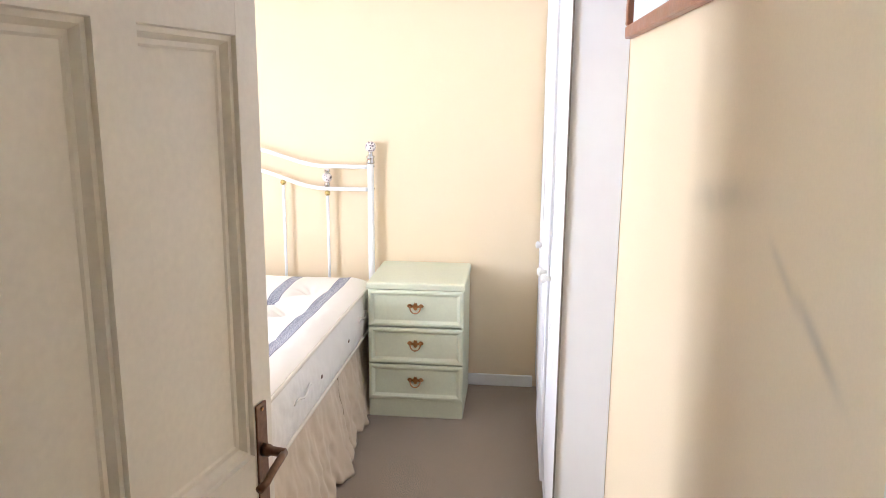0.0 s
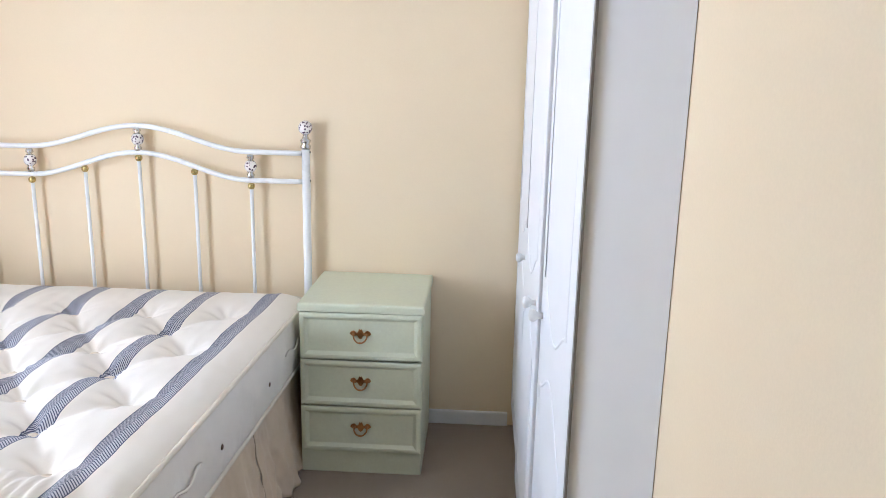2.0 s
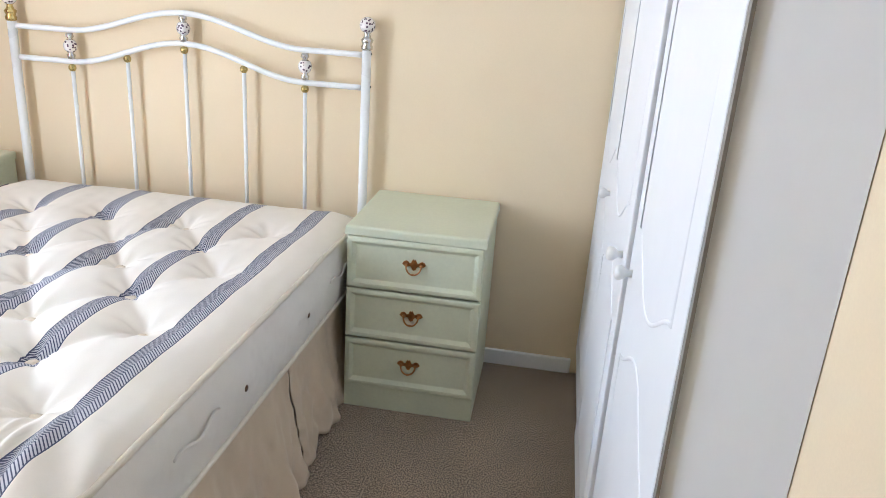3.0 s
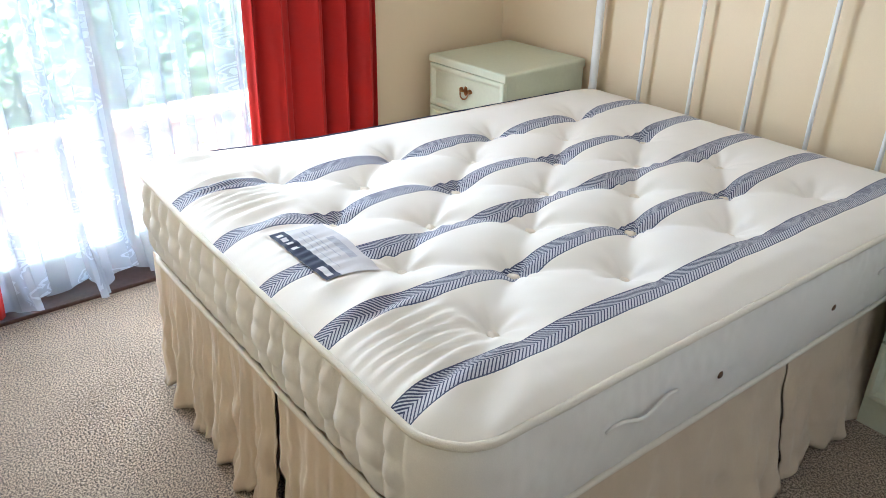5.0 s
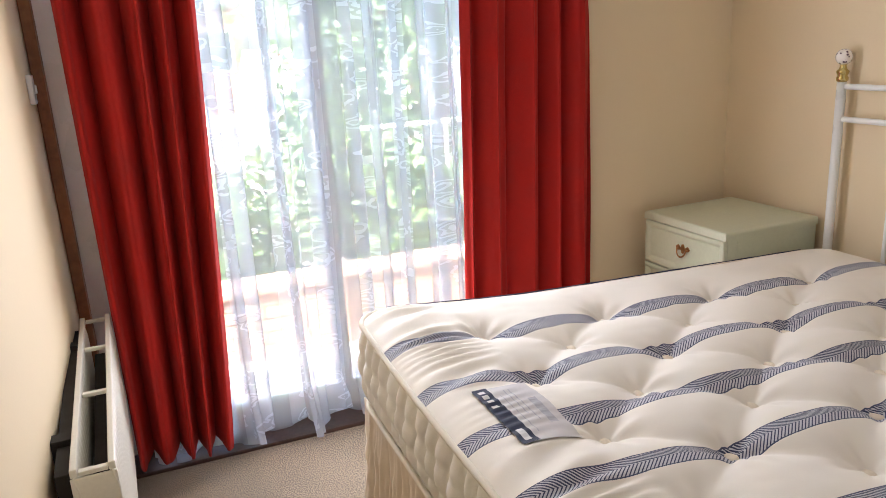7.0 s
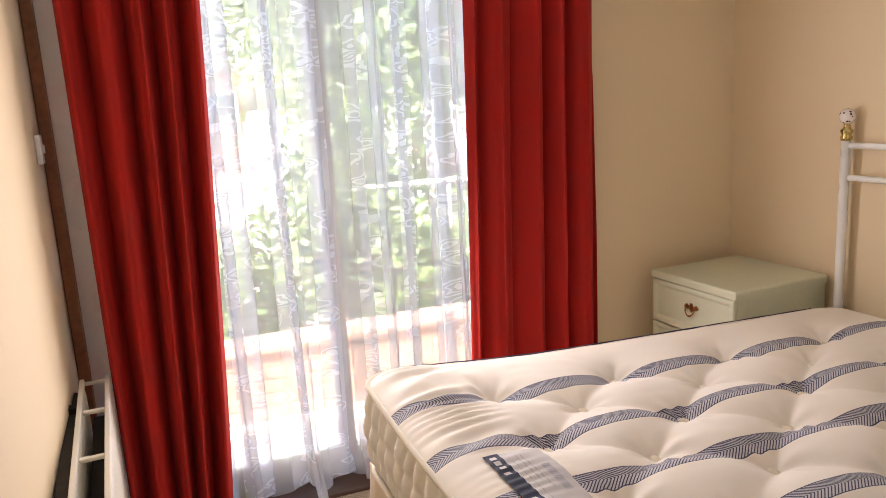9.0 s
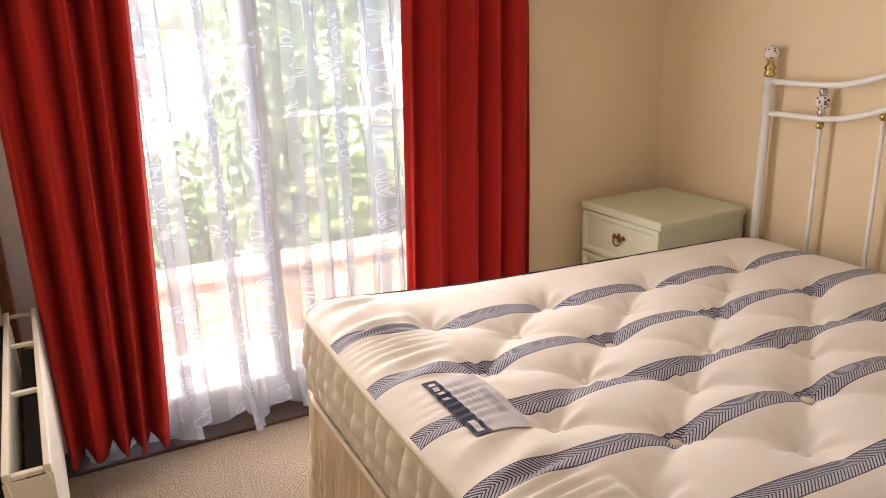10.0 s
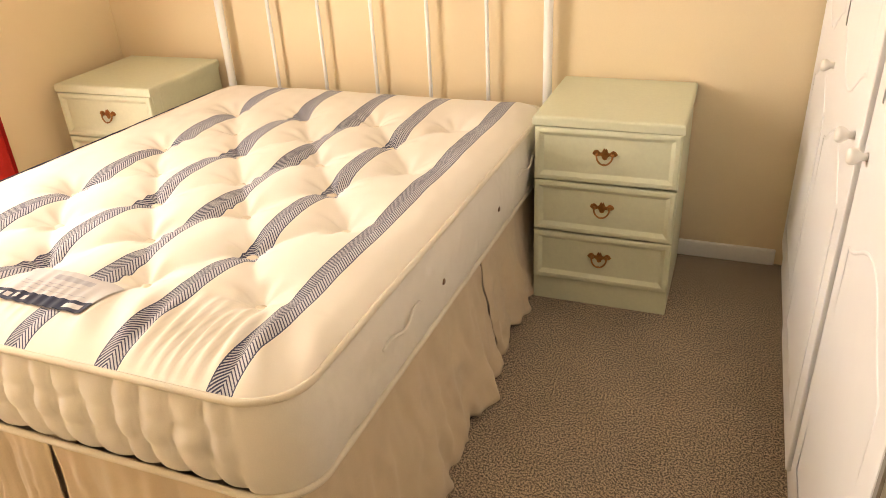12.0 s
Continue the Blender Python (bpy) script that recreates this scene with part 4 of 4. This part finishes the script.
tree((-9.5, 5.6, -0.16), 6.0, 1.9, 1)
tree((-8.5, 4.0, -0.16), 5.2, 1.5, 2)
tree((-11.0, 8.2, -0.16), 7.0, 2.2, 3)
tree((-13.0, 1.6, -0.16), 6.5, 2.0, 4)
tree((-12.5, 4.6, -0.16), 7.5, 2.3, 6, 9000)
tree((-14.5, 7.0, -0.16), 8.0, 2.6, 8, 9000)
tree((-9.0, 4.4, -0.16), 4.6, 1.3, 9, 6000)


def shrub(at, size, seed, count=2600):
    s = thing("shrub", "dense green garden shrub behind the wall", "shrub", at, "garden shrubs")
    bm = bmesh.new()
    rng = random.Random(seed)
    for k in range(6):
        tube([(0, 0, 0), (rng.uniform(-0.2, 0.2), rng.uniform(-0.2, 0.2), size[2] * 0.5), (rng.uniform(-0.5, 0.5) * size[0], rng.uniform(-0.5, 0.5) * size[1], size[2])], 0.02, 6, bm=bm)
    part("stem", bm, bark, s)
    crown = new("foliage", leaves(count, (0, 0, size[2] * 0.62), size, seed, 0.055))
    crown.parent = s
    return s


for k, (x, y, h) in enumerate(((-4.9, 2.0, 0.55), (-5.3, 2.9, 0.75), (-5.0, 3.7, 0.6), (-5.6, 4.7, 0.8), (-5.4, 1.2, 0.7), (-6.2, 3.4, 1.0), (-6.4, 5.6, 1.1), (-5.2, 5.4, 0.6))):
    shrub((x, y, -0.16), (0.6, 0.65, h), 20 + k)

house = thing("house", "red brick house beyond the garden trees", "house", (-22.0, 1.5, -0.16))
part("wall", box(-3, 3, -6, 2.6, 0, 2.45), far_brick, house)
part("roof", box(-3.1, 3.1, -6.1, 2.7, 2.451, 2.58, 0.02), slate, house)
for y in (-2.5, 0.2, 2.0):
    win = part("window", box(3.001, 3.05, y - 0.5, y + 0.5, 1.0, 2.0, 0.01), white_paint, house)
    part("pane", box(3.051, 3.06, y - 0.42, y + 0.42, 1.08, 1.92), dark_glass, win)

# bricks of the terrace wall
brick_mesh = None
for row in range(5):
    off = 0.1125 if row % 2 else 0.0
    for k in range(29):
        y = 0.12 + off + k * 0.225
        if y + 0.11 > 6.6 or y < 0.1:
            continue
        if brick_mesh is None:
            first = part("brick", box(-0.006, 0.006, -0.1075, 0.1075, -0.0315, 0.0315, 0.003, segments=1), brick_clay, parapet)
            brick_mesh = first.data
            ob = first
        else:
            ob = new("brick", brick_mesh)
            ob.parent = parapet
        ob.location = (0.1045, y, 0.036 + row * 0.0695)
